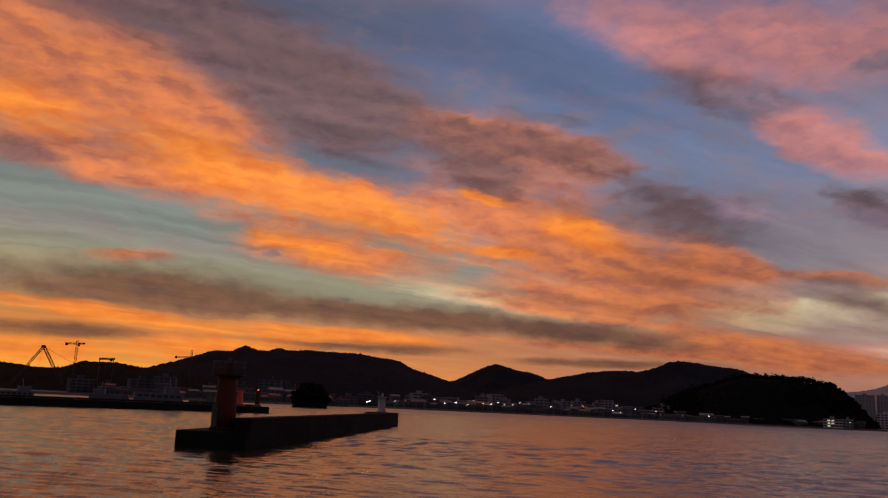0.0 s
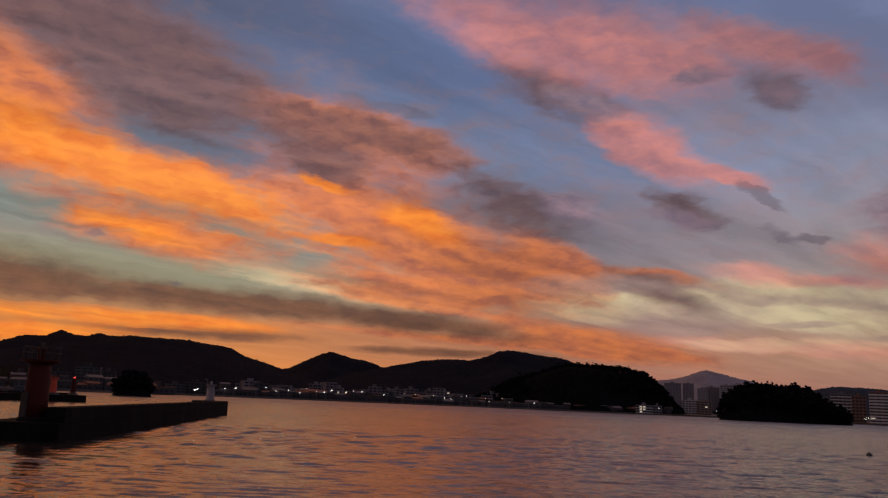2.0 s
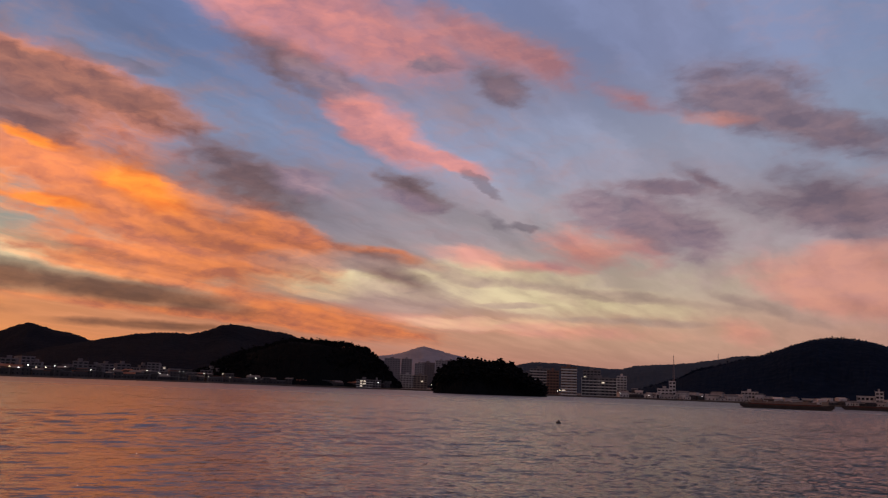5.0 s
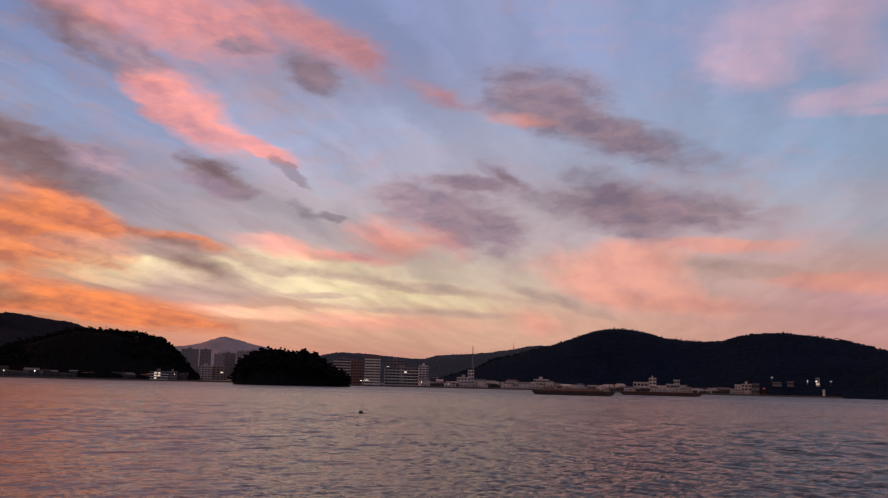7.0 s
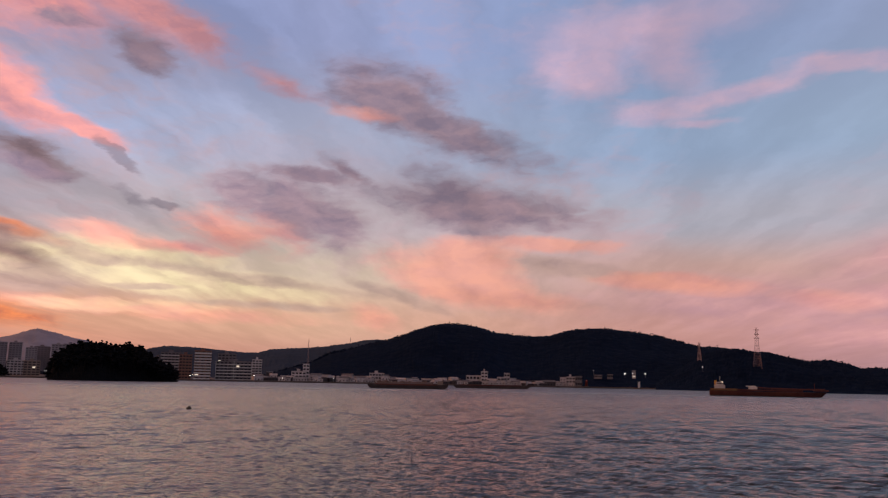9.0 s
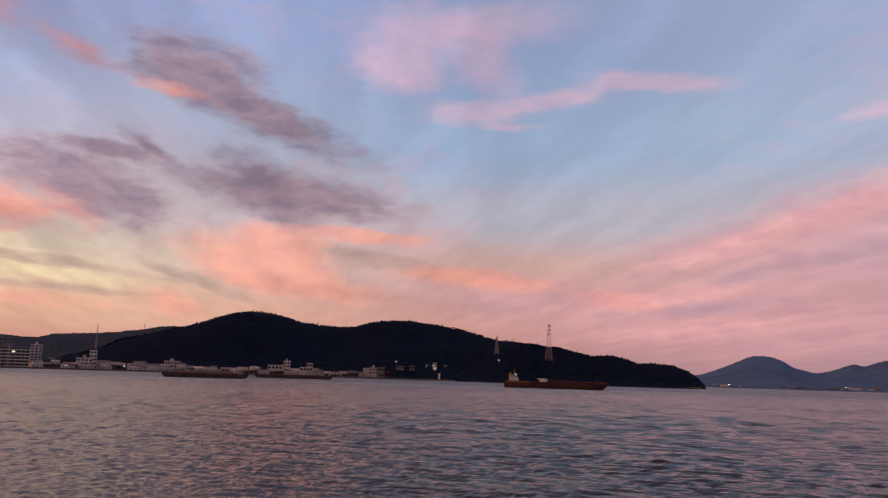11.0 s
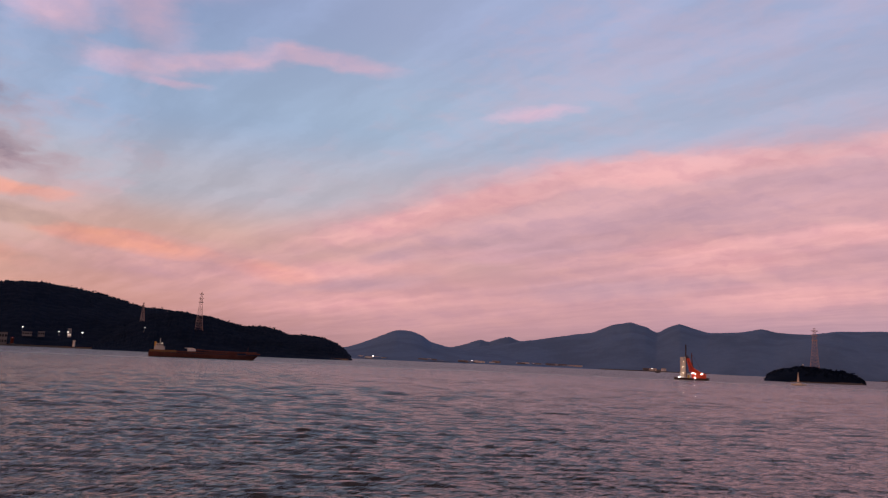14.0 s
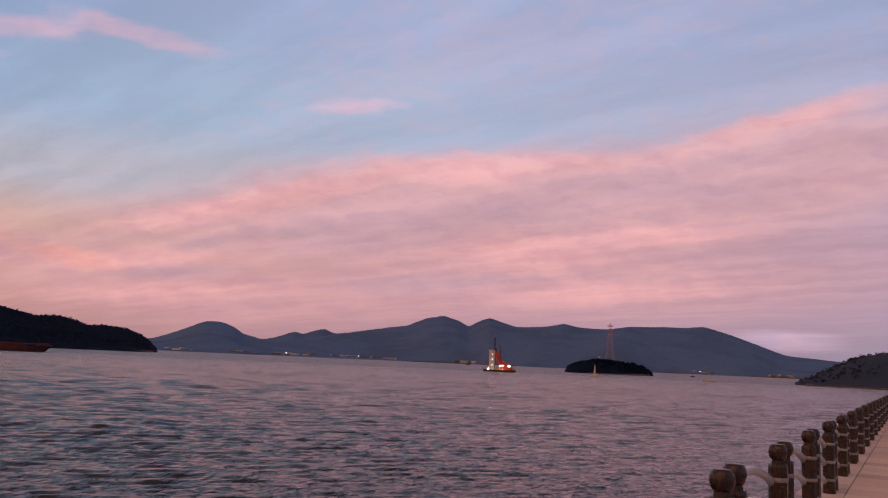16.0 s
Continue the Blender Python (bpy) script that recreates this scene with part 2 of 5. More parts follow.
# a thin veil everywhere, then the clouds from the farthest and faintest on
VEIL = W.span(W.math("ADD", W.math("MULTIPLY", grain, 0.6), W.math("MULTIPLY", mottle, 0.4)), 0.46, 0.66, 0.0, 0.5, smooth=True)
veil_tone = W.mix(W.span(AZ, -40, 30), lin(140, 112, 112), lin(206, 172, 184))
sky = W.mix(W.math("MULTIPLY", VEIL, W.math("MULTIPLY", CALM, W.span(EL, 3.0, 10.0))), sky, veil_tone)
sheet_tone = W.ramp(turned, [(130 / 360, lin(142, 102, 92)), (158 / 360, lin(134, 112, 116)), (172 / 360, lin(172, 146, 148)), (190 / 360, lin(190, 156, 160)), (215 / 360, lin(216, 164, 156))])
sky = clouds(sky, SHEET, sheet_tone, sheet_tone, 0.4, lo=0.05, hi=0.8, ragged=0.9)
sky = clouds(sky, BAND, (220, 166, 168), (202, 154, 164), 0.75, lo=0.0, hi=0.9, ragged=0.7)
sky = clouds(sky, STRAW, (238, 220, 172), (220, 196, 158), 0.7)
sky = clouds(sky, EMBER, (226, 128, 72), (172, 98, 74), 0.9, lo=0.0)
sky = clouds(sky, SHADE, (124, 91, 88), (94, 73, 77), 0.82, lo=0.0, hi=0.8)
sky = clouds(sky, UMBER, (122, 82, 62), (96, 68, 58), 0.92, ragged=0.8)
sky = clouds(sky, FLAME, (250, 146, 54), (226, 118, 50), 0.9, lo=0.0, hi=0.9)
sky = clouds(sky, ROSE, (228, 142, 128), (186, 124, 128), 0.8, lo=0.0, hi=0.9)
sky = clouds(sky, MAUVE, (160, 132, 142), (128, 112, 130), 0.92, lo=0.0, ragged=1.35)
sky = clouds(sky, SMOKE, (186, 154, 142), (160, 134, 130), 0.6, lo=0.0, ragged=1.1)
sky = clouds(sky, PEACH, (250, 166, 140), (232, 156, 142), 0.65, lo=0.0, hi=0.95)
sky = clouds(sky, SCRAP, (112, 100, 112), (94, 88, 102), 0.55, ragged=1.8)
sky = clouds(sky, PINK, (230, 186, 202), (204, 178, 204), 0.65, lo=0.0, hi=0.95, ragged=0.9)
sky = clouds(sky, CREST, (246, 182, 180), (230, 166, 170), 0.65, lo=0.0, hi=1.0, ragged=0.7)
sky = clouds(sky, DUSK, (192, 156, 170), (184, 150, 166), 0.55, lo=0.0, hi=0.9, ragged=0.8)

# fine streaks through all of it
fibre = W.span(W.math("ADD", W.math("MULTIPLY", grain, 0.4), W.math("MULTIPLY", wisps, 0.6)), 0.35, 0.65, 0.84, 1.16, smooth=True)
sky = W.mix(W.math("MULTIPLY", W.span(EL, 2.0, 9.0, 0.4, 1.0), CALM), sky, W.mix(1.0, sky, W.make("ShaderNodeCombineColor", {0: fibre, 1: fibre, 2: fibre}).outputs[0], "MULTIPLY"))
# the glow is strongest towards the sunken sun
power = W.ramp(turned, [(0.0, (0.5, 0.5, 0.5, 1)), (84 / 360, (1, 1, 1, 1)), (138 / 360, (1, 1, 1, 1)), (152 / 360, (0.82, 0.82, 0.82, 1)), (165 / 360, (0.76, 0.76, 0.76, 1)), (178 / 360, (0.6, 0.6, 0.6, 1)), (205 / 360, (0.475, 0.475, 0.475, 1)), (240 / 360, (0.5, 0.5, 0.5, 1))])
sky = W.mix(1.0, sky, power, "MULTIPLY")
overhead = W.mix(W.span(AZ, -72, -8, smooth=True), lin(230, 152, 112), lin(116, 102, 114, 0.4))
overhead = W.mix(W.span(W.math("ABSOLUTE", AZ), 100, 145, smooth=True), overhead, lin(*AFTER, 0.4))
sky = W.mix(W.span(EL, 26.5, 34, smooth=True), sky, overhead)
sky = W.mix(W.span(EL, 45, 80, smooth=True), sky, lin(92, 94, 116, 0.4))

# the clear air itself, with the sun just under the horizon in the west
air = W.make("ShaderNodeTexSky", sky_type="NISHITA", sun_disc=False, sun_elevation=radians(0.5), sun_rotation=radians(-66))
glow = W.make("ShaderNodeBackground", {"Color": sky, "Strength": 2.0}).outputs[0]
haze = W.make("ShaderNodeBackground", {"Color": air.outputs[0], "Strength": 0.001}).outputs[0]
total_sky = W.make("ShaderNodeAddShader", {0: glow, 1: haze}).outputs[0]
W.make("ShaderNodeOutputWorld", {"Surface": total_sky})
world.cycles.sampling_method, world.cycles.sample_map_resolution = "MANUAL", 512


# ---------------------------------------------------------------- materials
def surface(name, build):
    m = bpy.data.materials.new(name)
    m.use_nodes = True
    n = Nodes(m.node_tree)
    ins = build(n)
    bump = ins.pop("bump", None)
    if bump:
        ins["Normal"] = n.make("ShaderNodeBump", {"Height": bump[0], "Strength": bump[1], "Distance": bump[2]}).outputs[0]
    b = n.make("ShaderNodeBsdfPrincipled", ins)
    n.make("ShaderNodeOutputMaterial", {"Surface": b.outputs[0]})
    return m


def worn(name, a, b, scale, rough=0.8, metal=0.0, bump=0.02, grime=None, gloss=0.5):
    """Paint, stone, metal or earth: two tones in patches, fine grain, darker stains."""
    def build(n):
        p = n.make("ShaderNodeTexCoord").outputs["Object"]
        patch = n.noise(p, scale, 5.0, 0.6)
        fine = n.noise(p, scale * 9, 5.0, 0.65)
        c = n.mix(n.span(patch, 0.35, 0.65, smooth=True), (*a, 1), (*b, 1))
        c = n.mix(n.span(fine, 0.3, 0.8, 0.0, 0.35), c, (*[v * 0.55 for v in a], 1))
        if grime:
            q = n.make("ShaderNodeMapping", {"Vector": p, "Scale": (1.0, 1.0, 0.18)}).outputs[0]
            c = n.mix(n.span(n.noise(q, scale * 2.3, 6.0, 0.65), 0.5, 0.72, 0.0, 0.8, smooth=True), c, (*grime, 1))
        vary = n.make("ShaderNodeObjectInfo").outputs["Random"]
        c = n.mix(0.35, c, n.mix(vary, (*[v * 0.6 for v in a], 1), (*[min(1, v * 1.25) for v in b], 1)))
        return {"Base Color": c, "Roughness": n.span(fine, 0.2, 0.8, rough - 0.12, rough + 0.1), "Metallic": metal, "Specular IOR Level": gloss, "bump": (fine, 0.5, bump)}
    return surface(name, build)


def forest(name, a, b, scale, bump):
    def build(n):
        p = n.make("ShaderNodeTexCoord").outputs["Object"]
        big, small = n.noise(p, scale * 0.12, 4.0, 0.6), n.noise(p, scale, 5.0, 0.7)
        cell = n.make("ShaderNodeTexVoronoi", {"Vector": p, "Scale": scale * 0.8}).outputs["Distance"]
        c = n.mix(n.span(small, 0.3, 0.7), (*a, 1), (*b, 1))
        c = n.mix(n.span(big, 0.4, 0.65, 0.0, 0.5, smooth=True), c, (*[v * 0.6 for v in b], 1))
        return {"Base Color": c, "Roughness": 0.95, "Specular IOR Level": 0.02, "bump": (cell, 0.8, bump)}
    return surface(name, build)


def lamp_glass(name, colour, strength):
    return surface(name, lambda n: {"Base Color": (0.8, 0.8, 0.8, 1), "Emission Color": (*colour, 1), "Emission Strength": strength})


def sea(n):
    p = n.make("ShaderNodeTexCoord").outputs["Object"]
    away = n.make("ShaderNodeVectorMath", {0: p}, operation="LENGTH").outputs["Value"]
    turn = n.make("ShaderNodeMapping", {"Vector": p, "Rotation": (0, 0, radians(28)), "Scale": (0.55, 1.0, 1.0)}).outputs[0]
    swell = n.noise(turn, 0.9, 3.0, 0.5)
    chop = n.noise(turn, 2.4, 4.0, 0.6)
    ripple = n.noise(turn, 5.0, 3.0, 0.55)
    h = n.math("ADD", n.math("MULTIPLY", swell, n.span(away, 50.0, 220.0, 0.04, 0.26)), n.math("ADD", n.math("MULTIPLY", chop, n.span(away, 50.0, 220.0, 0.2, 0.26)), n.math("MULTIPLY", ripple, 0.11)))
    gust = n.noise(p, 0.02, 4.0, 0.6)
    side = n.math("DIVIDE", n.make("ShaderNodeSeparateXYZ", {0: p}).outputs[0], n.math("MAXIMUM", away, 1.0))
    h = n.math("MULTIPLY", h, n.span(side, -0.6, 0.3, 0.28, 2.0))      # sheltered in the harbour, open in the strait
    c = n.mix(gust, (0.022, 0.021, 0.02, 1), (0.034, 0.032, 0.03, 1))
    r = n.math("ADD", n.span(away, 25.0, 500.0, 0.05, 0.3), n.math("MULTIPLY", gust, 0.06))
    return {"Base Color": c, "Roughness": r, "IOR": n.span(side, -0.75, 0.1, 2.3, 1.4), "bump": (h, 1.0, 0.45)}


M_SEA = surface("sea_water", sea)
M_CONC = worn("harbour_concrete", (0.07, 0.063, 0.06), (0.12, 0.11, 0.10), 0.35, 0.85, grime=(0.035, 0.032, 0.03))
# concrete painted near black for its backlit side, with blacker streaks
M_DARKCONC = worn("darkened_concrete", (0.012, 0.011, 0.011), (0.022, 0.02, 0.019), 0.35, 0.9, grime=(0.009, 0.008, 0.008), gloss=0.08)
M_WALL = worn("pale_render", (0.54, 0.50, 0.50), (0.78, 0.74, 0.73), 0.12, 0.8, grime=(0.3, 0.29, 0.27))
M_GREY = worn("grey_render", (0.17, 0.16, 0.17), (0.26, 0.24, 0.25), 0.12, 0.8, grime=(0.18, 0.17, 0.17))
M_TAN = worn("tan_render", (0.36, 0.28, 0.23), (0.46, 0.37, 0.30), 0.12, 0.8, grime=(0.22, 0.18, 0.15))
M_BRICK = worn("brick_render", (0.24, 0.13, 0.10), (0.32, 0.18, 0.13), 0.2, 0.85)
M_SLAB = worn("white_slab", (0.74, 0.72, 0.69), (0.82, 0.8, 0.76), 0.3, 0.7)
M_ROOF = worn("roof_sheet", (0.12, 0.13, 0.15), (0.2, 0.2, 0.21), 0.3, 0.7)
M_TILE = worn("roof_tile", (0.25, 0.1, 0.07), (0.32, 0.15, 0.1), 0.4, 0.8)
M_PANE = surface("dark_pane", lambda n: {"Base Color": (0.03, 0.035, 0.04, 1), "Roughness": 0.12})
M_RED = worn("red_paint", (0.065, 0.009, 0.006), (0.09, 0.013, 0.008), 0.8, 0.6, grime=(0.06, 0.01, 0.008), gloss=0.2)
M_RUST = worn("rusty_hull", (0.10, 0.030, 0.024), (0.16, 0.05, 0.036), 0.25, 0.75, grime=(0.05, 0.02, 0.018))
M_DARK = worn("tarred_steel", (0.035, 0.03, 0.03), (0.07, 0.055, 0.05), 0.3, 0.7)
M_WHITE = worn("white_paint", (0.70, 0.69, 0.66), (0.8, 0.79, 0.76), 0.5, 0.5, grime=(0.4, 0.33, 0.27))
M_SAND = worn("deck_cargo", (0.09, 0.07, 0.065), (0.15, 0.12, 0.11), 0.3, 0.95)
M_STEEL = worn("grey_steel", (0.28, 0.28, 0.29), (0.4, 0.4, 0.41), 1.0, 0.5, 0.6)
M_RAIL = worn("bright_rail", (0.74, 0.73, 0.75), (0.84, 0.83, 0.85), 2.0, 0.34, 0.35, 0.002)
M_YELLOW = worn("yellow_paint", (0.55, 0.36, 0.06), (0.62, 0.44, 0.1), 0.6, 0.6)
M_STRAW = worn("rusted_yellow_paint", (0.20, 0.09, 0.035), (0.30, 0.16, 0.06), 0.6, 0.7, grime=(0.08, 0.03, 0.02))
M_ORANGE = worn("orange_red_paint", (0.72, 0.07, 0.03), (0.8, 0.11, 0.05), 0.6, 0.55)
M_EARTH = worn("shore_earth", (0.16, 0.13, 0.11), (0.24, 0.2, 0.17), 0.1, 0.95, grime=(0.09, 0.08, 0.07))
M_ROCK = worn("shore_rock", (0.09, 0.085, 0.085), (0.15, 0.14, 0.14), 0.25, 0.9, bump=0.2)
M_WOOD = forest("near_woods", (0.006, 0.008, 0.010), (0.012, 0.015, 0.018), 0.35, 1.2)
# dark foliage with a little distance haze put in as blue
M_FOREST = forest("hazed_hill_forest", (0.008, 0.012, 0.022), (0.014, 0.02, 0.034), 0.09, 3.0)
# no haze in the air: its blue is put into this base colour
M_BLUE = forest("hazed_blue_forest", (0.105, 0.2, 0.37), (0.125, 0.22, 0.4), 0.05, 1.2)
# bluer base than foliage has: painted haze over the headland
M_HEADLAND = forest("hazed_headland_forest", (0.006, 0.0145, 0.036), (0.011, 0.022, 0.05), 0.09, 3.0)
# haze over the ridges is mixed into these two colours as well
M_MID = forest("hazed_ridge_forest", (0.042, 0.066, 0.105), (0.06, 0.085, 0.125), 0.06, 2.0)
M_PALE = forest("hazed_far_ridge", (0.36, 0.37, 0.45), (0.4, 0.41, 0.48), 0.04, 1.0)
# haze before the far estate is put into these wall colours
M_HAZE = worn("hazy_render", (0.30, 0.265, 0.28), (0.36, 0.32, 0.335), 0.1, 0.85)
M_HAZE2 = worn("haze_paled_render", (0.40, 0.36, 0.365), (0.47, 0.42, 0.43), 0.1, 0.85)
M_LIT = lamp_glass("cool_lamp", (1.0, 0.95, 0.88), 10.0)
M_WARM = lamp_glass("warm_lamp", (1.0, 0.76, 0.48), 9.0)
M_REDLIT = lamp_glass("red_lamp", (1.0, 0.06, 0.05), 6.0)
M_FLOOD = lamp_glass("flood_lamp", (1.0, 0.82, 0.7), 20.0)
M_SLATE = worn("slate_render", (0.05, 0.048, 0.056), (0.09, 0.085, 0.092), 0.12, 0.85)
# white of the boats, darkened in colour to stand in for shade
M_FERRY = worn("dimmed_ferry_white", (0.07, 0.072, 0.09), (0.11, 0.11, 0.13), 0.5, 0.5)


# ---------------------------------------------------------------- mesh helpers
class Shape:
    """Collects boxes, tubes, balls and lofts into one mesh."""

    def __init__(self):
        self.v, self.f = [], []

    def add(self, verts, faces):
        o = len(self.v)
        self.v += [tuple(p) for p in verts]
        self.f += [tuple(i + o for i in q) for q in faces]
        return self

    def box(self, x0, x1, y0, y1, z0, z1, c=0.0):
        """A box; c trims its upright corners."""
        if c:
            ring = [(x0 + c, y0), (x1 - c, y0), (x1, y0 + c), (x1, y1 - c), (x1 - c, y1), (x0 + c, y1), (x0, y1 - c), (x0, y0 + c)]
        else:
            ring = [(x0, y0), (x1, y0), (x1, y1), (x0, y1)]
        return self.loft([[(x, y, z0) for x, y in ring], [(x, y, z1) for x, y in ring]])

    def loft(self, rings, caps=True):
        n = len(rings[0])
        verts = [p for r in rings for p in r]
        faces = [(k * n + i, k * n + (i + 1) % n, (k + 1) * n + (i + 1) % n, (k + 1) * n + i) for k in range(len(rings) - 1) for i in range(n)]
        if caps:
            faces += [tuple(range(n))[::-1], tuple(range((len(rings) - 1) * n, len(rings) * n))]
        return self.add(verts, faces)

    def tube(self, points, r, n=8, r2=None, caps=True):
        pts = [Vector(p) for p in points]
        rings = []
        for i, p in enumerate(pts):
            d = (pts[min(i + 1, len(pts) - 1)] - pts[max(i - 1, 0)]).normalized()
            side = d.cross(Vector((0, 0, 1)) if abs(d.z) < 0.9 else Vector((1, 0, 0))).normalized()
            up = side.cross(d)
            q = r if r2 is None else r + (r2 - r) * i / (len(pts) - 1)
            rings.append([p + side * q * math.cos(a) + up * q * math.sin(a) for a in (2 * math.pi * k / n for k in range(n))])
        return self.loft(rings, caps)

    def lathe(self, profile, n=16, at=(0, 0, 0)):
        return self.loft([[(at[0] + r * math.cos(a), at[1] + r * math.sin(a), at[2] + z) for a in (2 * math.pi * k / n for k in range(n))] for r, z in profile])

    def mesh(self, name):
        m = bpy.data.meshes.new(name)
        m.from_pydata(self.v, [], self.f)
        m.validate()
        return m


def part(name, shape, material, parent=None, label="", smooth=False, bevel=0.0, at=None):
    m = shape.mesh(name) if isinstance(shape, Shape) else shape
    if not m.materials:
        m.materials.append(material)
    if smooth:
        m.polygons.foreach_set("use_smooth", [True] * len(m.polygons))
    ob = new(name, m)
    if at is not None:
        ob.matrix_basis = at
    if parent:
        ob.parent = parent
    if label:
        tagged(ob, label)
    if bevel:
        b = ob.modifiers.new("edge", "BEVEL")
        b.width, b.segments, b.limit_method = bevel, 2, "ANGLE"
    return ob


def place(bearing, away, z=0.0, turn=0.0):
    """A pose at that bearing and distance whose +y points away from the promenade."""
    b = radians(bearing)
    return pose(away * math.sin(b), away * math.cos(b), z, 0, 0, -bearing + turn)


def thing(name, m, label, category, group="", kind=""):
    e = new(name)
    e.matrix_basis = m
    return tagged(e, label, category, group, kind)


def smoothstep(x):
    x = np.clip(x, 0, 1)
    return x * x * (3 - 2 * x)


def lumps(x, y, seed, octaves=4):
    """Cheap smooth noise from turned sines, about -1 to 1."""
    rng = np.random.default_rng(seed)
    out, amp, k = np.zeros(np.broadcast(x, y).shape), 1.0, 1.0
    for _ in range(octaves):
        for _ in range(3):
            a, p, q = rng.uniform(0, 6.283, 3)
            out = out + amp / 3 * np.sin(k * (x * math.cos(a) + y * math.sin(a)) * rng.uniform(0.7, 1.4) + p + 1.3 * np.sin(0.6 * k * (x * math.sin(q) - y * math.cos(q)) + q))
        amp, k = amp * 0.55, k * 2.1
    return out


def grid_mesh(name, x, y, z):
    """One smooth sheet from arrays of rows by columns."""
    r, c = x.shape
    verts = np.stack([x, y, z], -1).reshape(-1, 3)
    i = (np.arange(r - 1)[:, None] * c + np.arange(c - 1)[None, :]).ravel()
    faces = np.stack([i, i + 1, i + c + 1, i + c], -1)
    m = bpy.data.meshes.new(name)
    m.vertices.add(len(verts)), m.loops.add(faces.size), m.polygons.add(len(faces))
    m.vertices.foreach_set("co", verts.ravel())
    m.loops.foreach_set("vertex_index", faces.ravel())
    m.polygons.foreach_set("loop_start", np.arange(len(faces)) * 4)
    m.update(calc_edges=True)
    m.validate()
    m.polygons.foreach_set("use_smooth", np.ones(len(m.polygons), bool))
    return m


# ---------------------------------------------------------------- the sea
def make_sea():
    az = np.radians(np.concatenate([np.arange(-78, 96, 0.16), np.arange(96, 282.1, 6)]))
    rad = [0.5, 4.0, 8.0, 12.0, 16.0]
    while rad[-1] < 620:
        rad.append(rad[-1] * (1.0046 + 0.0075 * min(1.0, rad[-1] / 500)))
    rad = np.array(rad + [620 * 1.12 ** k for k in range(1, 19)])
    rad[-1] = 4900
    a, r = np.meshgrid(az, rad)
    step = np.broadcast_to(np.gradient(rad)[:, None], r.shape)
    x, y = r * np.sin(a), r * np.cos(a)
    rng = np.random.default_rng(5)
    z = np.zeros_like(x)
    for k in range(84):
        length = 0.4 * 1.034 ** k * rng.uniform(0.93, 1.07)
        d = radians(222 if k % 2 else 148) + rng.normal(0, 0.24)
        w = 2 * math.pi / length
        phase = w * (x * math.sin(d) + y * math.cos(d)) + rng.uniform(0, 6.28)
        calm = 1 - smoothstep((step - length * 0.34) / (length * 0.12))
        if length > 1.5:
            calm = calm * smoothstep(r / (length * 26) - 0.35)
        inner = smoothstep((np.degrees(a) + 22) / 44)      # two winds meet off the point
        calm = calm * (inner if k % 2 else 1 - inner)
        z += 0.0125 * length ** 0.5 * calm * (np.sin(phase) + 0.3 * np.cos(2 * phase))
    z *= (0.74 + 0.14 * smoothstep((np.degrees(a) + 45) / 95)) * (0.66 + 0.34 * smoothstep((r - 14) / 50))      # sheltered harbour, open strait
    z *= (1 + 0.35 * lumps(x / 14, y / 14, 8, 2)) * (1 - smoothstep((r - 450) / 160)) * (a < radians(96.1))
    return grid_mesh("water", x, y, z)


water = part("water", make_sea(), M_SEA)
tagged(water, "dark rippled harbour water mirroring the dusk sky", "water", kind="structure")


# ---------------------------------------------------------------- hills and shores
def ridge_height(knots, bearing):
    """Smooth height over bearing from a few summits and saddles."""
    b, h = np.array(knots, float).T
    t = np.interp(bearing, b, np.arange(len(b)))
    i = np.clip(t.astype(int), 0, len(b) - 2)
    s = t - i
    pre, post = h[np.maximum(i - 1, 0)], h[np.minimum(i + 2, len(h) - 1)]
    c = 0.5 * (2 * h[i] + (h[i + 1] - pre) * s + (2 * pre - 5 * h[i] + 4 * h[i + 1] - post) * s ** 2 + (3 * h[i] - pre - 3 * h[i + 1] + post) * s ** 3)
    return 0.55 * h[i] * (1 - s) + 0.55 * h[i + 1] * s + 0.45 * c


def hill(label, knots, foot, crest, back, material, step=0.08, rough=2.0, seed=1, steep=1.0, base=0.0, name="hill"):
    """A wooded hill: rises from foot to crest (distances), falls to back. knots: bearing, crest height."""
    b = np.arange(knots[0][0], knots[-1][0] + step / 2, step)
    h = ridge_height(knots, b)
    s = np.concatenate([np.linspace(0, 1, 34), 1 + np.linspace(0, 1, 10)[1:]])
    bb, ss = np.meshgrid(b, s)
    hh = np.broadcast_to(h, bb.shape)
    wob = 1 + 0.03 * lumps(bb / 3, bb * 0, seed, 3)
    r = np.where(ss < 1, foot + (crest - foot) * ss, crest + (back - crest) * (ss - 1)) * wob
    x, y = r * np.sin(np.radians(bb)), r * np.cos(np.radians(bb))
    up = np.where(ss < 1, np.sin(np.clip(ss, 0, 1) * math.pi / 2) ** steep, np.cos((ss - 1) * math.pi / 2))
    spur = 1 + 0.16 * lumps(x / 130, y / 130, seed + 3, 3) * np.clip(1 - np.abs(ss - 0.55) / 0.45, 0, 1)
    tree = (0.35 * lumps(x / 14, y / 14, seed + 9, 3) + 0.75 * np.random.default_rng(seed).normal(0, 0.6, x.shape)) * rough * np.clip(hh / 12, 0, 1) * np.minimum(1, up * 3)
    z = hh * up * spur + tree - 0.6 * (1 - up) + base * up
    ob = part(name, grid_mesh(name, x, y, z), material)
    return tagged(ob, label, "hill", kind="structure"), (foot, crest, b, h)


def up_to(away, pairs):
    """Crest heights from angles of height as seen from the promenade."""
    return [(b, 4.0 + away * math.tan(radians(e))) for b, e in pairs]


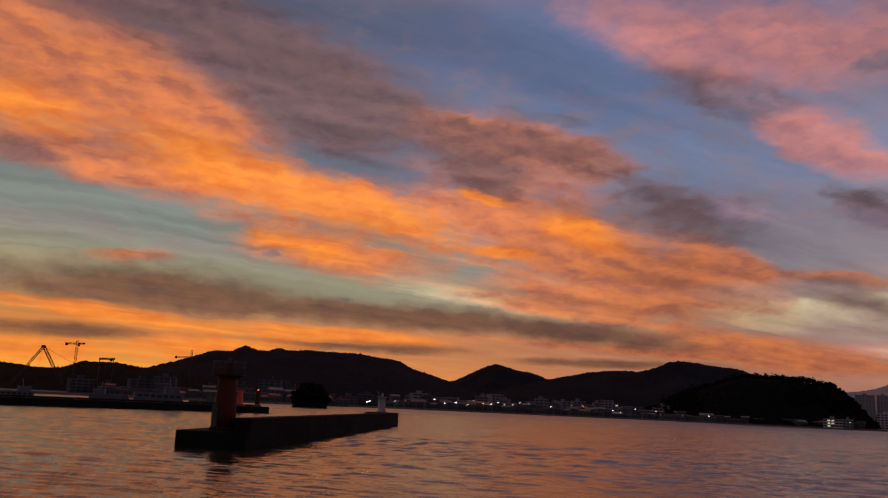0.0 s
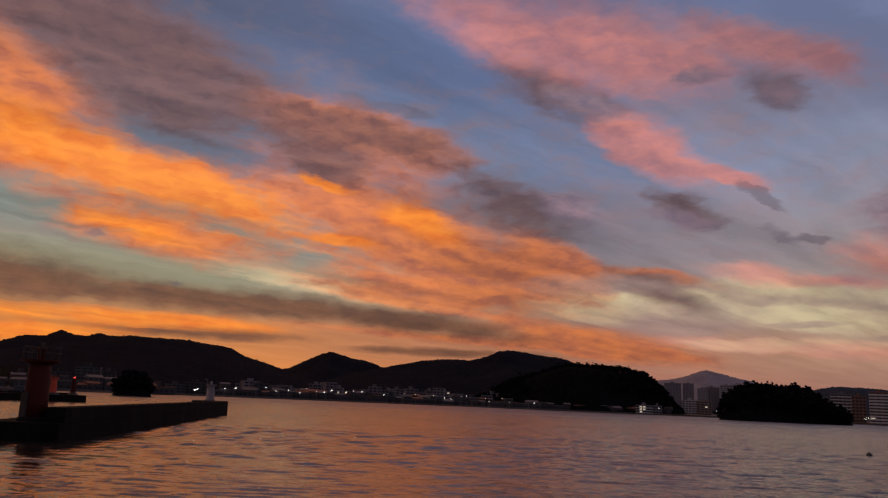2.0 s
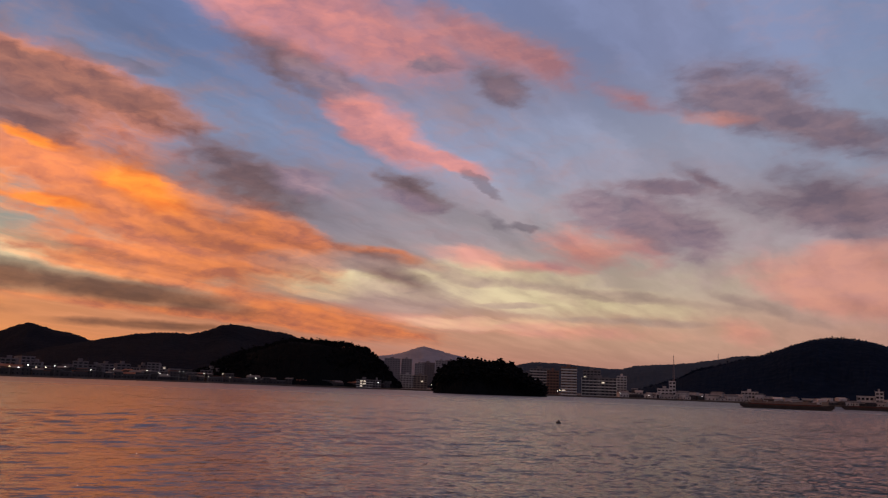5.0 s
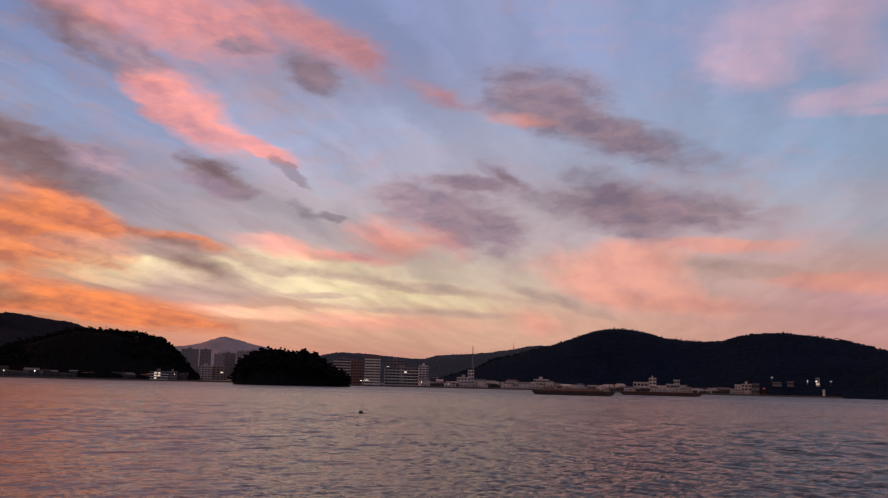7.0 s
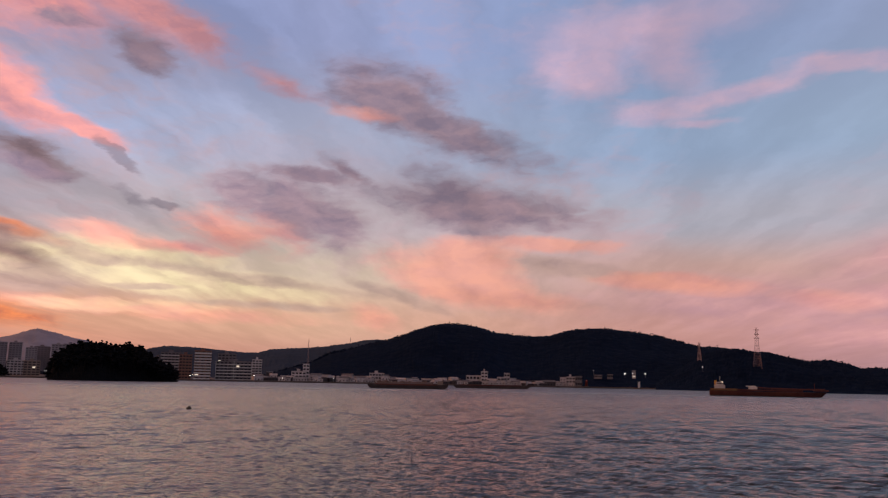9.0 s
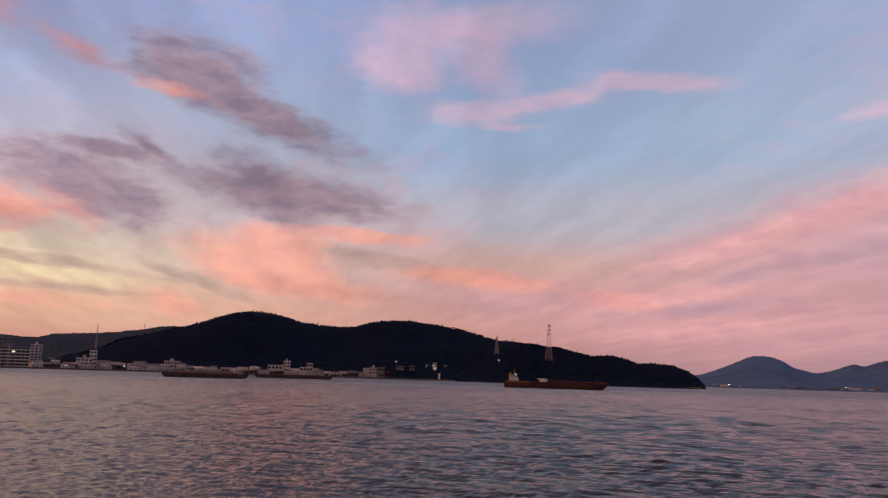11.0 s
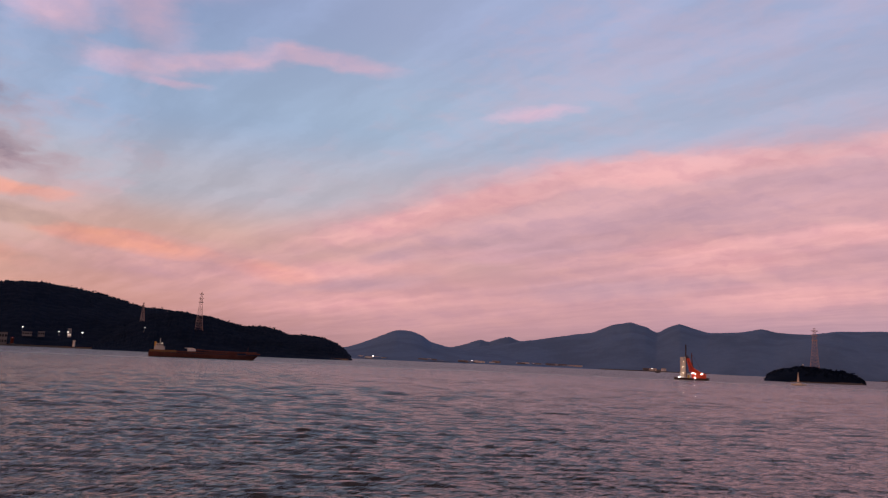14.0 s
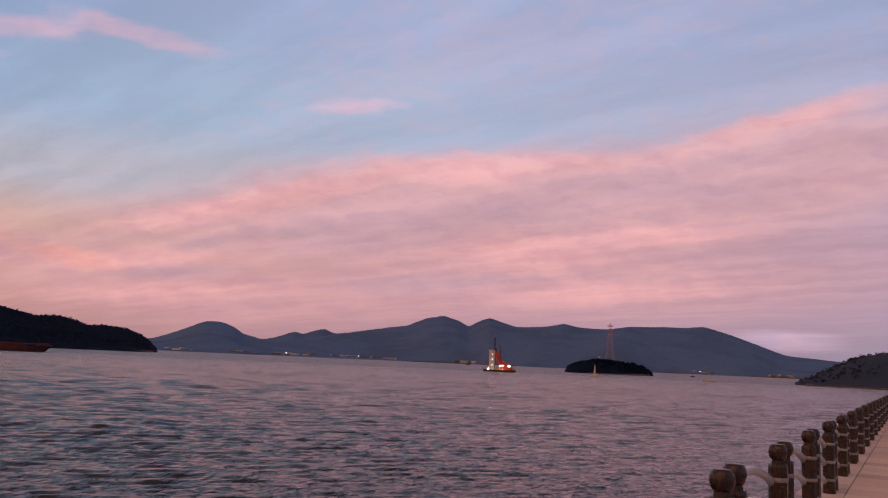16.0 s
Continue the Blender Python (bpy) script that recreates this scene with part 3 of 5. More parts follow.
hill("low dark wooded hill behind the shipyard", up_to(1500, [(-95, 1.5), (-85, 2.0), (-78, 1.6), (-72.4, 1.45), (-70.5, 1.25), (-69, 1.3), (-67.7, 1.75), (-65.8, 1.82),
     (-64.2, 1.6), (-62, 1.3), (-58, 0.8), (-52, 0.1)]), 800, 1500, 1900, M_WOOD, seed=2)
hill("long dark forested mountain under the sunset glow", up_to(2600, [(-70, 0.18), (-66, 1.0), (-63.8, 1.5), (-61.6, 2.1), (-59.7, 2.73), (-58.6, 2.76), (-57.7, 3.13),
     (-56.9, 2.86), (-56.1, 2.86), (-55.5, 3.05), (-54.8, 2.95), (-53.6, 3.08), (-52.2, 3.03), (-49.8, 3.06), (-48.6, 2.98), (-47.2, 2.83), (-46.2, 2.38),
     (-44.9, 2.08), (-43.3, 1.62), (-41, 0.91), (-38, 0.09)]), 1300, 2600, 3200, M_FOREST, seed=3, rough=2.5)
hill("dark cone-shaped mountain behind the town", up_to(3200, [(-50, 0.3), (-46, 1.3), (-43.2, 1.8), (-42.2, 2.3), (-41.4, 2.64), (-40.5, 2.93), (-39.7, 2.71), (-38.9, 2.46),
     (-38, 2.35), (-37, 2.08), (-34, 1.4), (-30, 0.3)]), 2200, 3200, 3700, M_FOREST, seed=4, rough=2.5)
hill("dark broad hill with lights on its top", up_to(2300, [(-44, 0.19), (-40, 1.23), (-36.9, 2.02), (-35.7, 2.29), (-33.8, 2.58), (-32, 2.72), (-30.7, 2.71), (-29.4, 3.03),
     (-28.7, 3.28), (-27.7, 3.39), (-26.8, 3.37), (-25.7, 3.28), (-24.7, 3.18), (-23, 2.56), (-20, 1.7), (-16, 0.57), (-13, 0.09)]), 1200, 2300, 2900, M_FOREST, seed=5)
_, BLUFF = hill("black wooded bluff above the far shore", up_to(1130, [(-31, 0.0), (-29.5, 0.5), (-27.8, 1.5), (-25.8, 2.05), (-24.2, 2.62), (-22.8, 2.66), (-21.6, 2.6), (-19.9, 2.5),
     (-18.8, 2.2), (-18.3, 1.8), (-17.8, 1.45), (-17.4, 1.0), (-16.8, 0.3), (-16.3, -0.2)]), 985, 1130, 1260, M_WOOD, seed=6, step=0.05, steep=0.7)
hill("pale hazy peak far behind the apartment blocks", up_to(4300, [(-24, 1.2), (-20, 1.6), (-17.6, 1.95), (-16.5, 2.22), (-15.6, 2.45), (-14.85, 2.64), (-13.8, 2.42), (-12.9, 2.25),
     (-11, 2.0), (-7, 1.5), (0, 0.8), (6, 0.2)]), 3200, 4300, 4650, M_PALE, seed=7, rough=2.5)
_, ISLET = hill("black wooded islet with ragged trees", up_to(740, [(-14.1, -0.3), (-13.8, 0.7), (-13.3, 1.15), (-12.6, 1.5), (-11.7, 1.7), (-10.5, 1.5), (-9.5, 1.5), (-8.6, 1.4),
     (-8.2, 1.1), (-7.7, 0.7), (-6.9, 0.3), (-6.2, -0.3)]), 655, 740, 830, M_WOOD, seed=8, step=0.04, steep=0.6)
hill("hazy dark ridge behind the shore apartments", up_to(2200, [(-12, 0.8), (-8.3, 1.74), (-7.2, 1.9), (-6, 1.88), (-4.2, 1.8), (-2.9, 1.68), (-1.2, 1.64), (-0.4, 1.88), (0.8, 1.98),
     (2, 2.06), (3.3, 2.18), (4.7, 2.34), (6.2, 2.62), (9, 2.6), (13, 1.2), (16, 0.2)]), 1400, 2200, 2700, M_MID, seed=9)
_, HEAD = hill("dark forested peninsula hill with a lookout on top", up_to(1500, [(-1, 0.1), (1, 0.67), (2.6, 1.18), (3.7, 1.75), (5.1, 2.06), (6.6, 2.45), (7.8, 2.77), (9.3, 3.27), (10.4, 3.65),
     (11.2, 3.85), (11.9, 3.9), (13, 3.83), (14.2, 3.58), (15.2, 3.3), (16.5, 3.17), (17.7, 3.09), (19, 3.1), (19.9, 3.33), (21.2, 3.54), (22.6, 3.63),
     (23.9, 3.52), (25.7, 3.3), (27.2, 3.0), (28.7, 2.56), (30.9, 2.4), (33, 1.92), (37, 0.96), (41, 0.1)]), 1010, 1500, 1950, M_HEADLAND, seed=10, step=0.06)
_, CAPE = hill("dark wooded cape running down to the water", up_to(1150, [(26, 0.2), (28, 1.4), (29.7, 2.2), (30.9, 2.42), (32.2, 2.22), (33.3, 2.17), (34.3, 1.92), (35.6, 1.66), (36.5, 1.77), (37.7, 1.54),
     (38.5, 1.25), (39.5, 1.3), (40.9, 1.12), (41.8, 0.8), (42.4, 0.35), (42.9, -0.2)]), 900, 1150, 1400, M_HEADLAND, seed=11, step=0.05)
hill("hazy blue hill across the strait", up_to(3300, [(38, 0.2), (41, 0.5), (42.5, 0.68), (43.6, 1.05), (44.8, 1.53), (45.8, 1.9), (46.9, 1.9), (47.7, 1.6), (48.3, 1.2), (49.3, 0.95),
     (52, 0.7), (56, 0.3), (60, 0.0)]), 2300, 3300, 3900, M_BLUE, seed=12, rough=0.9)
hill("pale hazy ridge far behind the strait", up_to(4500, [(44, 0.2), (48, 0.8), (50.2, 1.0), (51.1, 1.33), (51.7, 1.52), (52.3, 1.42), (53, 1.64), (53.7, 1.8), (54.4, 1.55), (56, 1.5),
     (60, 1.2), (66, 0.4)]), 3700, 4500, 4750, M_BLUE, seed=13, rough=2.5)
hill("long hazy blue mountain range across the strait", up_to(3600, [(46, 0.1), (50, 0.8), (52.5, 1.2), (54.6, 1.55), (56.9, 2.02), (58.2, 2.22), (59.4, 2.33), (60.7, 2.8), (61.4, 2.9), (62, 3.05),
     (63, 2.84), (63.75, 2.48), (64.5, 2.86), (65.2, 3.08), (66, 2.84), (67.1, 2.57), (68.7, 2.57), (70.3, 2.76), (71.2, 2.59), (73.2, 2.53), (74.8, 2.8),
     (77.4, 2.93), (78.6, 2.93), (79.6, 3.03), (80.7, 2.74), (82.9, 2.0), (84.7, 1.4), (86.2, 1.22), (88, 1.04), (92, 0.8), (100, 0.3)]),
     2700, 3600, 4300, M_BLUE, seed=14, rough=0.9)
# takes the haze-tinted ridge colour of M_MID, as do its trees
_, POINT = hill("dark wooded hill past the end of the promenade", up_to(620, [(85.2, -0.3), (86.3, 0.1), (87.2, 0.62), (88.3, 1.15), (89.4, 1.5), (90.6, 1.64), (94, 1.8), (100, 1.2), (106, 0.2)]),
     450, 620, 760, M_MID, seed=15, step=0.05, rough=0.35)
_, ISLE = hill("small dark wooded island with a bare rock shore", up_to(690, [(70.5, -0.25), (70.75, 0.05), (71.2, 0.3), (71.75, 0.45), (72.7, 0.62), (74.2, 0.5), (75.3, 0.38), (76, 0.1), (76.4, -0.3)]),
     655, 690, 740, M_HEADLAND, seed=16, step=0.03, rough=0.5, steep=0.5)
_, ROCKET = hill("tiny round wooded islet in the harbour", up_to(475, [(-54.3, -0.45), (-54, 0.1), (-53.5, 0.55), (-53, 0.6), (-52.5, 0.45), (-52.1, -0.1), (-51.9, -0.45)]),
     458, 475, 495, M_WOOD, seed=17, step=0.03, rough=0.4, steep=0.5)


def shore(label, knots, depth, top, material=M_EARTH, wall=M_CONC):
    """A strip of land behind a sea wall: knots of bearing and distance."""
    b = np.arange(knots[0][0], knots[-1][0] + 0.1, 0.2)
    r = np.interp(b, *zip(*knots)) * (1 + 0.004 * lumps(b, b * 0, 77, 3))
    rows = [(0.0, -1.5), (0.0, top), (1.2, top), (1.3, top - 0.5), (depth * 0.3, top), (depth, top + 2.0)]
    bb = np.broadcast_to(np.radians(b), (len(rows), len(b)))
    rr = np.stack([r + d for d, _ in rows])
    zz = np.stack([np.full(len(b), z) for _, z in rows])
    ob = part("shore", grid_mesh("shore", rr * np.sin(bb), rr * np.cos(bb), zz), material)
    ob.data.polygons.foreach_set("use_smooth", np.zeros(len(ob.data.polygons), bool))
    return tagged(ob, label, "shore", kind="structure")


shore("dark harbour shore with a concrete sea wall", [(-100, 560), (-66, 600), (-56, 640), (-46, 800), (-36, 880), (-30, 940), (-18, 985), (-16, 960)], 700, 1.6)
shore("low town shore with a concrete sea wall", [(-17, 960), (-12, 950), (-6, 940), (5, 960), (14, 980), (24, 1010), (32, 960), (38, 930), (42.6, 905)], 500, 1.8)
shore("thin pale far shore line across the strait", [(40, 2350), (48, 2300), (56, 2450), (66, 2650), (80, 2700), (94, 2600)], 500, 2.5, M_ROCK)
shore("rocky foot of the near hill", [(85.8, 458), (88, 448), (96, 440), (106, 450)], 120, 0.8, M_ROCK)
shore("bare rock shore of the small island", [(70.6, 662), (72, 652), (75, 650), (76.2, 656)], 30, 0.7, M_ROCK)


# ---------------------------------------------------------------- woods on bluff and islets
def crown_shape():
    bm = bmesh.new()
    bmesh.ops.create_icosphere(bm, subdivisions=1, radius=1.0)
    v = np.array([p.co for p in bm.verts])
    f = np.array([[q.index for q in p.verts] for p in bm.faces])
    bm.free()
    return v, f


def woods(label, form, count, size, seed, low=0.15, spread=1.0, steep=0.7, material=None):
    """Ragged crowns of leaf clumps over short trunks, all over a hill that hill() made."""
    foot, crest, b, h = form
    rng = np.random.default_rng(seed)
    cv, cf = crown_shape()
    verts, faces, o = [], [], 0
    for _ in range(count):
        i = rng.integers(1, len(b) - 1)
        s = rng.uniform(low, 1.08) if rng.random() < 0.6 else rng.uniform(0.85, 1.05)
        r = foot + (crest - foot) * s
        up = math.sin(min(s, 1) * math.pi / 2) ** steep
        z = h[i] * up - 0.5 - (0.5 * size if material else 0)
        if h[i] < 1.5:
            continue
        x, y = r * math.sin(radians(b[i])), r * math.cos(radians(b[i]))
        tall = size * rng.uniform(0.55, 1.25) * (1.25 if rng.random() < 0.1 else 1)
        trunk = np.array([(x + 0.14 * c, y + 0.14 * d, z + q) for q in (-1, tall * 0.7) for c, d in ((1, 0), (0, 1), (-1, 0), (0, -1))])
        verts.append(trunk)
        faces.append(np.array([[k, (k + 1) % 4, 4 + (k + 1) % 4] for k in range(4)] + [[k, 4 + (k + 1) % 4, 4 + k] for k in range(4)]) + o)
        o += 8
        for _ in range(rng.integers(4, 8)):
            q = rng.normal(0, 1, 3) * (0.26 * size * spread, 0.26 * size * spread, 0.2 * tall)
            rad = size * rng.uniform(0.14, 0.3)
            p = cv * rng.uniform(0.6, 1.35, (len(cv), 1)) * rad * (1.15, 1.15, 0.75) + (x + q[0], y + q[1], z + tall * 0.7 + q[2])
            verts.append(p)
            faces.append(cf + o)
            o += len(p)
    m = bpy.data.meshes.new("woods")
    m.from_pydata(np.concatenate(verts).tolist(), [], np.concatenate(faces).tolist())
    ob = part("woods", m, material or M_WOOD)
    return tagged(ob, label, "trees", kind="stuff")


woods("dense dark trees covering the bluff", BLUFF, 1100, 6.0, 21)
woods("ragged dark trees crowding the islet", ISLET, 560, 5.4, 22, steep=0.6)
woods("dark trees along the peninsula ridge", HEAD, 1800, 5.0, 25, low=0.88, steep=1.0, material=M_HEADLAND)
woods("dark trees along the cape ridge", CAPE, 800, 3.2, 26, low=0.85, steep=1.0, material=M_HEADLAND)
woods("low dark scrub over the small island", ISLE, 520, 2.0, 23, steep=0.5, material=M_HEADLAND)
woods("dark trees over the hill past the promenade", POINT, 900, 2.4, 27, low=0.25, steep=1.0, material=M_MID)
woods("dark round trees on the tiny islet", ROCKET, 160, 4.2, 24, steep=0.5)


# ---------------------------------------------------------------- promenade under the camera
SLOPE = -1.86
quay = part("pavement", Shape().box(-25, 130, -9, 0.35, -2.0, 2.36), M_GREY, at=pose(0, 1.10, 0, 0, 0, SLOPE), bevel=0.04)
tagged(quay, "pale paved waterfront promenade on a concrete quay", "pavement", kind="structure")


# ---------------------------------------------------------------- breakwater
def breakwater():
    m = pose(-54.5, 34.7, 0, 0, 0, 130.3)
    e = thing("breakwater", m, "long dark concrete breakwater with a raised parapet", "breakwater")
    part("base", Shape().box(1.5, 101, 0, 5.6, -3, 1.3), M_DARKCONC, e, bevel=0.08)
    part("parapet", Shape().box(2.6, 100.98, 0.02, 1.4, 1.304, 2.4), M_DARKCONC, e, bevel=0.06)
    part("end_block", Shape().box(91, 100.98, 1.41, 5.2, 1.304, 2.4), M_DARKCONC, e, bevel=0.06)
    return e


breakwater()


# ---------------------------------------------------------------- lights, beacons and towers near the harbour mouth
def railing_ring(r, z, n, high, posts=True):
    s = Shape()
    ring = [(r * math.cos(2 * math.pi * k / 20), r * math.sin(2 * math.pi * k / 20)) for k in range(21)]
    for h in (high, high * 0.55):
        s.tube([(x, y, z + h) for x, y in ring], 0.035, 5)
    for k in range(n):
        a = 2 * math.pi * k / n
        s.tube([(r * math.cos(a), r * math.sin(a), z), (r * math.cos(a), r * math.sin(a), z + high)], 0.035, 5)
    return s


def red_lighthouse():
    e = thing("lighthouse", pose(-58.9, 35.9, 1.3), "small red lighthouse with a railed gallery on the breakwater", "lighthouse")
    part("plinth", Shape().lathe([(1.15, 0), (1.15, 0.22), (1.08, 0.3)], 24), M_DARKCONC, e, bevel=0.02)
    part("shaft", Shape().lathe([(0.9, 0.3), (0.86, 1.5), (0.78, 3.5), (0.76, 4.35)], 24), M_RED, e, smooth=True)
    part("gallery", Shape().lathe([(0.8, 4.15), (1.2, 4.35), (1.36, 4.39), (1.36, 4.51), (0.6, 4.52)], 24), M_RED, e)
    part("railing", railing_ring(1.29, 4.51, 10, 0.95), M_DARK, e)
    part("lantern", Shape().lathe([(0.3, 4.46), (0.3, 5.2), (0.36, 5.22), (0.34, 5.35), (0.12, 5.62), (0.05, 5.9)], 14), M_RED, e, "small red lantern with a conical cap")
    part("door", Shape().box(-0.36, 0.36, -1.0, -0.84, 0.32, 2.1, 0.02), M_DARK, e)
    mast = part("mast", Shape().tube([(0.55, 0, 4.46), (0.55, 0, 6.0)], 0.05, 6), M_DARK, e)
    part("solar_panel", Shape().box(0.25, 0.85, -0.35, -0.3, 5.3, 5.8), M_DARK, mast)


def white_tower():
    away = 158
    e = thing("beacon_tower", place(-48.2, away, 2.4), "short weathered white beacon tower, painted dusk-dim grey, at the breakwater end", "beacon")
    # white shaft and cap dimmed to M_HAZE grey, dusk put into the colour
    part("shaft", Shape().lathe([(0.95, 0), (0.9, 0.25), (0.72, 0.3), (0.66, 2.7)], 20), M_HAZE, e, smooth=True)
    part("cap", Shape().lathe([(0.7, 2.7), (0.95, 2.78), (0.95, 2.92), (0.3, 2.95)], 20), M_HAZE, e)
    part("lantern", Shape().lathe([(0.22, 2.95), (0.22, 3.4), (0.05, 3.6)], 10), M_STEEL, e)
    arm = part("lamp_arm", Shape().tube([(-0.6, 0, 2.8), (-0.7, 0, 3.7), (-1.2, 0, 3.95)], 0.05, 6), M_STEEL, e)
    part("lamp", Shape().box(-1.85, -1.1, -0.14, 0.14, 3.78, 3.85), M_LIT, arm, "slim lit floodlight", at=pose(0.3, 0, -0.95, 0, -24, 0))


def beacon(bearing, away, z, high, r, material, lit, label):
    e = thing("beacon_tower", place(bearing, away, z), label, "beacon")
    part("base", Shape().lathe([(r * 1.9, 0), (r * 1.9, high * 0.1), (r * 1.3, high * 0.13)], 16), M_CONC, e)
    part("shaft", Shape().lathe([(r * 1.1, high * 0.12), (r * 0.85, high * 0.8), (r * 1.3, high * 0.82), (r * 1.3, high * 0.86), (r * 0.5, high * 0.87)], 16), material, e)
    part("railing", railing_ring(r * 1.2, high * 0.86, 8, high * 0.09), material, e)
    if lit:
        part("lamp", Shape().lathe([(0.2 * r, high * 0.87), (0.3 * r, high * 0.9), (0.3 * r, high * 0.94), (0.05, high * 0.96)], 10), lit, e, "glowing signal lamp")
    else:
        part("lantern", Shape().lathe([(0.4 * r, high * 0.87), (0.4 * r, high * 0.96), (0.1, high)], 10), M_DARK, e)


red_lighthouse()
white_tower()
beacon(-56.6, 236, 1.6, 5.0, 0.6, M_RED, M_REDLIT, "slim dark red beacon with a red signal lamp")
beacon(-57.75, 226, 1.6, 4.6, 0.75, M_ORANGE, None, "stout orange-red beacon on the harbour pier")
beacon(24.92, 905, 1.0, 8.0, 1.15, M_WHITE, None, "white channel beacon standing off the far shore")
beacon(21.42, 1000, 1.5, 8.0, 1.6, M_RED, M_REDLIT, "red beacon with a lit lamp on the far quay")


# ---------------------------------------------------------------- harbour pier with moored boats
def pier():
    a, b = Vector((-197, 20, 0)), Vector((-197.5, 131, 0))
    e = thing("pier", pose(-197, 20, 0, 0, 0, 90.3), "long dark harbour pier of stained concrete", "pier")
    part("wall", Shape().box(0, (b - a).length, -5, 4, -3, 1.7), M_DARKCONC, e, bevel=0.1)
    part("coping", Shape().box(0, (b - a).length, 3.2, 4.1, 1.704, 2.1), M_DARKCONC, e, bevel=0.05)
    for k in range(10):
        part("bollard", Shape().lathe([(0.18, 1.7), (0.15, 1.95), (0.26, 2.05), (0.22, 2.15)], 10, (6 + k * 11, 2.5, 0)), M_DARK, e)


def hull(length, beam, deep, draught, bow=0.16, stern=0.05, sheer=0.15):
    """Lofted hull along x, bow towards +x."""
    rings = []
    for k in range(13):
        t = k / 12
        x = (t - 0.5) * length
        w = beam / 2 * min(1, (t / max(stern, 1e-3)) ** 0.5 * 0.3 + 0.7 if t < stern else 1) * (1 - smoothstep((t - 1 + bow * 1.6) / (bow * 1.6)) * 0.93)
        top = deep + sheer * deep * (2 * t - 1) ** 2
        rake = length * 0.04 * max(0, (t - 0.8) / 0.2)
        rings.append([(x + rake, -w, top), (x, -w * 0.92, deep * 0.3), (x - rake, -w * 0.7, -draught), (x - rake, w * 0.7, -draught), (x, w * 0.92, deep * 0.3), (x + rake, w, top)])
    return Shape().loft(rings)


def ferry(bearing, away, length, label, turn=0):
    e = thing("ferry", place(bearing, away, 0, turn), label, "boat", "boats moored at the pier")
    k = length / 20
    part("hull", hull(length, 5 * k, 2.0 * k, 0.8), M_DARK, e)
    cab = part("cabin", Shape().box(-8 * k, 5 * k, -2.1 * k, 2.1 * k, 2.0 * k, 4.3 * k, 0.5 * k), M_FERRY, e, bevel=0.1)
    part("bridge", Shape().box(0, 4 * k, -1.6 * k, 1.6 * k, 4.3 * k, 6.0 * k, 0.4 * k), M_FERRY, e, bevel=0.1)
    for i in range(7):
        part("window", Shape().box((-7.2 + i * 1.7) * k, (-6.0 + i * 1.7) * k, -2.14 * k, -2.1 * k, 3.0 * k, 3.8 * k), M_PANE, cab)
    part("mast", Shape().tube([(1.5 * k, 0, 6 * k), (1.2 * k, 0, 8.4 * k)], 0.07 * k, 6), M_STEEL, e)
    part("rail", Shape().tube([(-9 * k, -2.3 * k, 3 * k), (-8.2 * k, -2.3 * k, 3.0 * k), (7 * k, -1.6 * k, 3.2 * k), (9.5 * k, 0, 3.4 * k)], 0.05 * k, 5), M_STEEL, e)


pier()
ferry(-71.2, 225, 14, "white passenger ferry with a dark hull behind the pier", 12)
ferry(-66.2, 235, 15, "white tour boat with a raised bridge behind the pier", 172)
ferry(-62.6, 232, 19, "long white ferry moored behind the pier", 8)
ferry(-59.9, 245, 12, "small white cabin boat moored behind the pier", -6)


# ---------------------------------------------------------------- cranes
def lattice(s, a, b, wide, bays, r, taper=1.0):
    """A square lattice mast from a to b."""
    a, b = Vector(a), Vector(b)
    d = (b - a).normalized()
    u = d.cross(Vector((0, 1, 0)) if abs(d.y) < 0.9 else Vector((1, 0, 0))).normalized()
    v = d.cross(u)
    at = lambda t, i: a + (b - a) * t + (u * (1 if i in (0, 1) else -1) + v * (1 if i in (0, 3) else -1)) * wide / 2 * (1 + (taper - 1) * t)
    for i in range(4):
        s.tube([at(0, i), at(1, i)], r, 4)
        for k in range(bays):
            s.tube([at(k / bays, i), at((k + 1) / bays, (i + 1) % 4)], r * 0.6, 3)
            s.tube([at((k + 1) / bays, i), at((k + 1) / bays, (i + 1) % 4)], r * 0.6, 3)
    return s


def rise(away, e):
    return 4.0 + away * math.tan(radians(e))


def shear_legs():
    d = 900
    e = thing("floating_crane", place(-70.1, d, 0), "dark shear-leg crane standing over the shipyard", "crane")
    top, foot = rise(d, 2.5), rise(d, 0.2)
    part("pontoon", Shape().box(-16, 18, -9, 9, -1, 4, 1.0), M_DARK, e)
    part("back_leg", lattice(Shape(), (-0.5, 0, top), (-24, 0, foot), 1.8, 12, 0.3), M_DARK, e)
    part("boom", lattice(Shape(), (0, 0, top + 1), (21, 0, foot), 2.4, 12, 0.4), M_DARK, e)
    part("head", Shape().box(-2.2, 1.6, -1.5, 1.5, top - 0.8, top + 2.0, 0.4), M_DARK, e)
    part("stay", Shape().tube([(1, 0, top), (32, 0, rise(d, 1.5))], 0.12, 4), M_DARK, e)
    part("hoist_rope", Shape().tube([(-0.5, 0, top), (-3, 0, rise(d, 0.9))], 0.1, 4), M_DARK, e)


